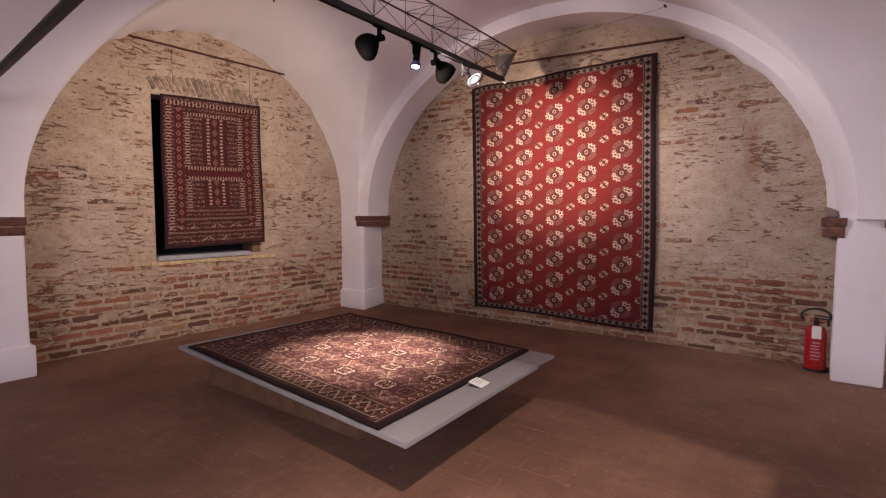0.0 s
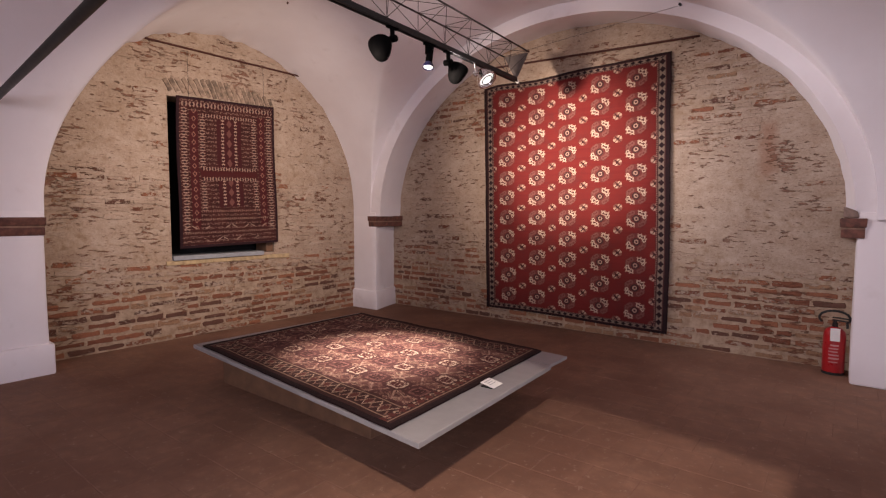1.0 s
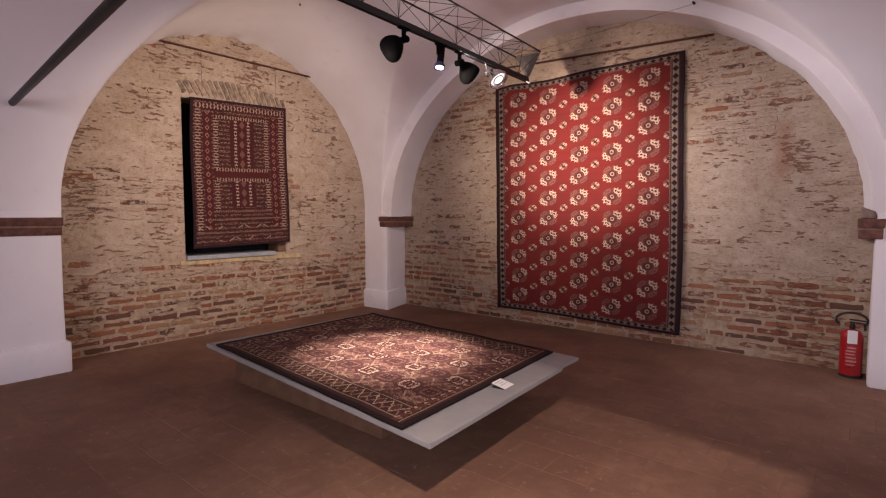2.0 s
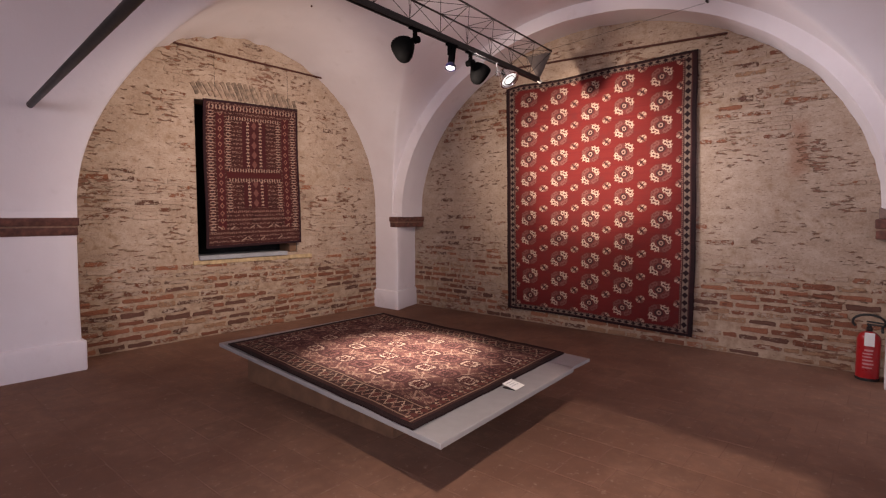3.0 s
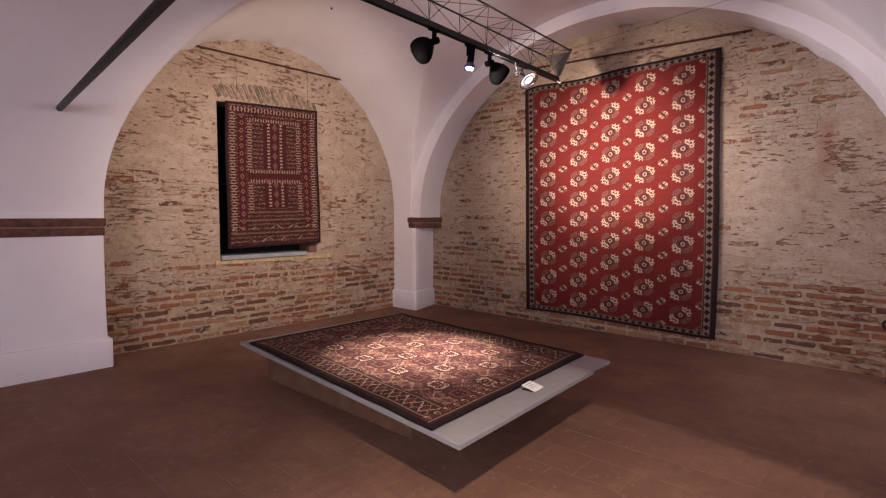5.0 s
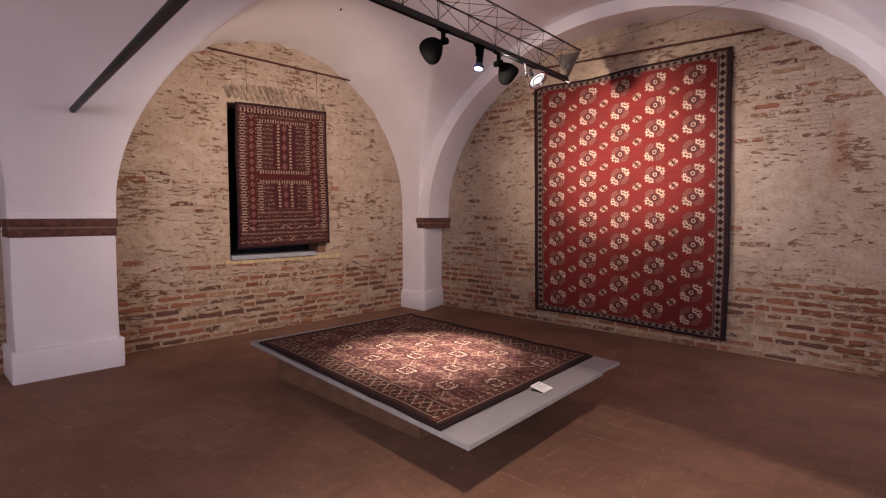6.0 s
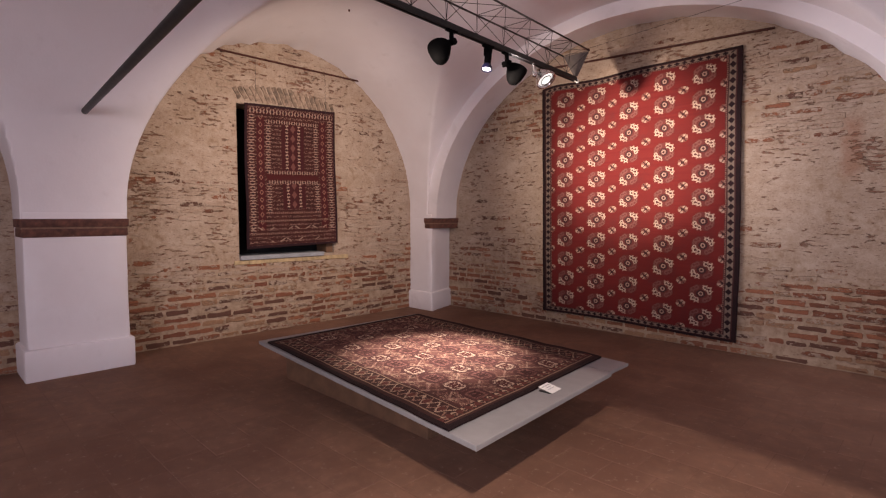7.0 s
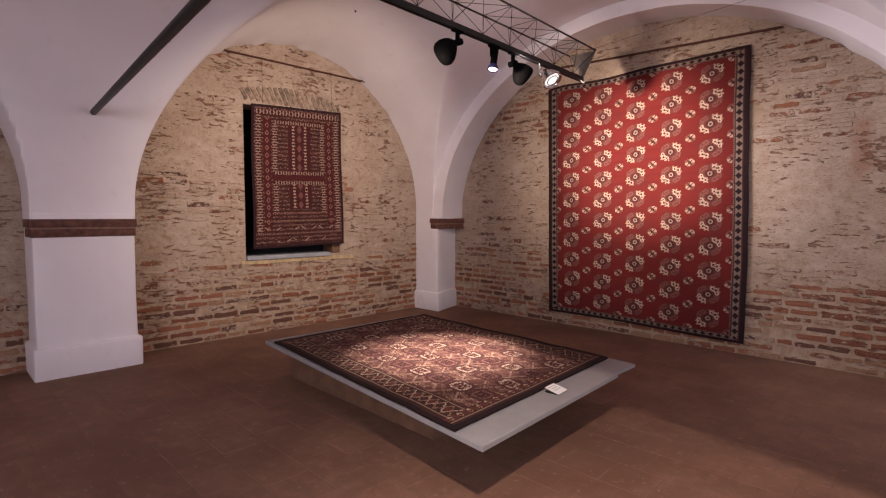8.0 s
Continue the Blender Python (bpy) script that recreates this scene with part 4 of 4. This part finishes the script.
def flood_lamp():
    """A small flood under the tie bar, whose two flaps cut its light off square on the floor."""
    t = thing("flood_lamp", FLOOD + Vector((0, 0, 0.06)), "small black flood lamp with flaps under the tie bar", "spotlight")
    corner, west, south = Vector((5.467, -2.44, 0)), Vector((-1.0, -1.25, 0)), Vector((5.52, -8.0, 0))

    def flap(p, q, far):
        bm = bmesh.new()
        lo = [FLOOD + (v - FLOOD).normalized() * far for v in (p, q)]
        out = (lo[0] + lo[1]) / 2 - FLOOD
        out = Vector((out.x, out.y, 0)).normalized() * 0.002
        ring = []
        for v in lo:
            hi = v.copy()
            hi.z = FLOOD.z + 0.055
            ring.append([bm.verts.new(k) for k in (v, hi, hi + out, v + out)])
        for k in range(4):
            bm.faces.new((ring[0][k], ring[1][k], ring[1][(k + 1) % 4], ring[0][(k + 1) % 4]))
        bm.faces.new(ring[0])
        bm.faces.new(ring[1][::-1])
        wpart("flap", bm, LAMP_BLACK, t)

    flap(west, corner, 0.22)
    flap(corner, south, 0.22)
    wpart("lid", box(FLOOD + Vector((-0.11, -0.08, 0.050)), FLOOD + Vector((0.08, 0.10, 0.062)), 0.003), LAMP_BLACK, t)
    wpart("stem", rod(FLOOD + Vector((0, -0.135, 0.085)), FLOOD + Vector((0, -0.06, 0.055)), 0.008, 10), LAMP_BLACK, t)
    return t


flood_lamp()


# ---------------- bricks and tiles ----------------
def brick_shape(seed, w=0.240, h=0.058, d=0.030):
    """A worn brick face: an uneven rounded outline, proud of the mortar. Local x along the wall, y out of it, z up."""
    rng = random.Random(seed)
    out = []
    for px, pz in ((-1, -0.55), (-0.93, -1), (-0.3, -1), (0.35, -1), (0.94, -1), (1, -0.5), (1, 0.5), (0.93, 1), (0.3, 1), (-0.4, 1), (-0.95, 1), (-1, 0.5)):
        out.append((px * (w / 2 - rng.uniform(-0.003, 0.014)), pz * (h / 2 - rng.uniform(-0.003, 0.010))))
    n = len(out)
    verts = [(x, -d, z) for x, z in out] + [(x * 0.995, -0.0045 + rng.uniform(-0.0015, 0.001), z * 0.96) for x, z in out] + [(x * 0.965, rng.uniform(-0.001, 0.0015), z * 0.80) for x, z in out]
    faces = []
    for lay in (0, n):
        for i in range(n):
            faces.append((lay + i, lay + n + i, lay + n + (i + 1) % n, lay + (i + 1) % n))
    faces.append(tuple(range(3 * n - 1, 2 * n - 1, -1)))
    return verts, faces


SHAPES = [brick_shape(k) for k in range(18)]


def mesh_of(name, verts, faces, mat):
    me = bpy.data.meshes.new(name)
    me.from_pydata(verts, [], faces)
    me.materials.append(mat)
    return me


BRICK_MESHES = [mesh_of("brick", v, f, BRICK) for v, f in SHAPES]


def lay_bricks(wall, start, end, turn, at, blocked, top, low_courses, seed, gaps=(), clip=None, worn=lambda z: 0.0):
    """Where the wash is thick (veil) no brick shows. Courses of brick along a wall. at(s, z, out) gives the world place; the lowest courses are bricks of their own."""
    rng = random.Random(seed)
    verts, faces = [], []
    course, z, k = 0.0755, 0.032, 0
    while z < top:
        s = start - rng.uniform(0.0, 0.25)
        tilt = 0.003 * math.sin(k * 0.7)
        while s < end:
            length = rng.choice((0.235, 0.24, 0.25, 0.262, 0.205, 0.165, 0.125))
            for a, b in gaps:
                if clip(z) and s < a < s + length:
                    length = max(0.02, a - s - 0.004)
                elif clip(z) and s < b < s + length:
                    length, s = s + length - b - 0.004, b + 0.004
            mid = s + length / 2
            s += length + rng.uniform(0.009, 0.018)
            zz = z + tilt + rng.uniform(-0.003, 0.003) + 0.006 * math.sin(mid * 1.1 + k * 0.05)
            if mid < start - 0.02 or mid > end + 0.02 or blocked(mid, zz) or length < 0.04 or rng.random() < 0.06:
                continue
            veil = noise.noise((mid * 1.1, zz * 1.6, seed)) + 0.5 * noise.noise((mid * 4.0, zz * 7.0, seed + 3.0)) + min(1.0, max(0.0, (zz - 0.55) / 0.7)) * 0.75 - worn(zz) * 0.45
            if veil > 0.62:
                continue
            out = rng.uniform(-0.0045, 0.002)
            pick = rng.randrange(len(SHAPES))
            m = Matrix.Translation(at(mid, zz, out)) @ pose(0, 0, 0, 0, rng.uniform(-0.8, 0.8), turn) @ Matrix.Diagonal((length / 0.24, 1, rng.uniform(0.74, 1.10), 1))
            if k < low_courses:
                ob = new("brick", BRICK_MESHES[pick])
                ob.matrix_world = m
                ob.parent = wall
            else:
                base = len(verts)
                v, f = SHAPES[pick]
                verts += [tuple(m @ Vector(q)) for q in v]
                faces += [tuple(base + i for i in q) for q in f]
        z += course
        k += 1
    rest = new("brickwork", mesh_of("brickwork", verts, faces, BRICK_JOINED))
    rest.parent = wall
    tagged(rest, "upper courses of limewashed old brick", kind="stuff")


def niche(s, z):
    lintel = WZ1 + 0.25 - 0.12 * ((s - (WY0 + WY1) / 2) / 0.62) ** 2
    return WY0 < s < WY1 and WZ0 - 0.06 < z < lintel


lay_bricks(wall_a, -4.36, -0.36, -90.0, lambda s, z, o: (o, s, z), niche, 3.42, 18, 11, [(WY0, WY1)], lambda z: WZ0 - 0.06 < z < WZ1 + 0.20)
lay_bricks(wall_b, 0.30, 5.72, 180.0, lambda s, z, o: (s, -o, z), lambda s, z: False, 3.56, 13, 12, worn=lambda z: 1.0 if 2.35 < z < 2.95 else 0.0)
lay_bricks(wall_a, -6.60, -5.00, -90.0, lambda s, z, o: (o, s, z), lambda s, z: False, 3.2, 0, 13)

# flat arch of leaning bricks over the window niche
SOOT = plain("greyed_brick", (0.28, 0.20, 0.145), 0.9, 0.0, 0.35, 20)
LINTEL_MESHES = [mesh_of("brick", v, f, SOOT) for v, f in SHAPES]
rng = random.Random(5)
for i in range(19):
    k = (i + 0.5) / 19 - 0.5
    y = (WY0 + WY1) / 2 + k * 1.26
    tall = 0.215 - 0.17 * (k * 2) ** 2 * 0.55
    ob = new("brick", LINTEL_MESHES[i % len(LINTEL_MESHES)])
    ob.matrix_world = Matrix.Translation((rng.uniform(0.002, 0.008), y + k * 0.03, WZ1 + 0.045 + tall / 2)) @ pose(0, 0, 0, 0, 90 + 24 - k * 12, -90) @ Matrix.Diagonal((tall / 0.23, 1, 0.96, 1))
    ob.parent = wall_a


def tile_shape(w, h, d=0.012, r=0.002):
    v = []
    for z, g in ((-d, 0.0), (-0.0012, 0.0), (0.0, r)):
        v += [(sx * (w / 2 - g), sy * (h / 2 - g), z) for sx, sy in ((-1, -1), (1, -1), (1, 1), (-1, 1))]
    f = [(4 * a + i, 4 * a + (i + 1) % 4, 4 * a + 4 + (i + 1) % 4, 4 * a + 4 + i) for a in (0, 1) for i in range(4)] + [(8, 9, 10, 11)]
    return v, f


TV, TF = tile_shape(0.2455, 0.2455)
TILE_MESH = mesh_of("tile", TV, TF, TILE)
verts, faces = [], []
rng = random.Random(3)
y, k = -0.13, 0
while y > Y_END + 0.2:
    x = 0.0 + (0.125 if k % 2 else 0.0)
    while x < X_END:
        m = Matrix.Translation((x, y, rng.uniform(-0.0006, 0.0006))) @ pose(0, 0, 0, rng.uniform(-0.12, 0.12), rng.uniform(-0.12, 0.12), rng.uniform(-0.3, 0.3))
        if 2.6 < x < 6.4 and -5.4 < y < -0.4 and not (x < 4.1 and y > -3.8):
            ob = new("tile", TILE_MESH)
            ob.matrix_world = m
            ob.parent = floor
        else:
            base = len(verts)
            verts += [tuple(m @ Vector(q)) for q in TV]
            faces += [tuple(base + i for i in q) for q in TF]
        x += 0.2495
    y -= 0.2495
    k += 1
rest = new("tiling", mesh_of("tiling", verts, faces, TILE_JOINED))
rest.parent = floor
tagged(rest, "worn terracotta tiles in running bond", kind="stuff")
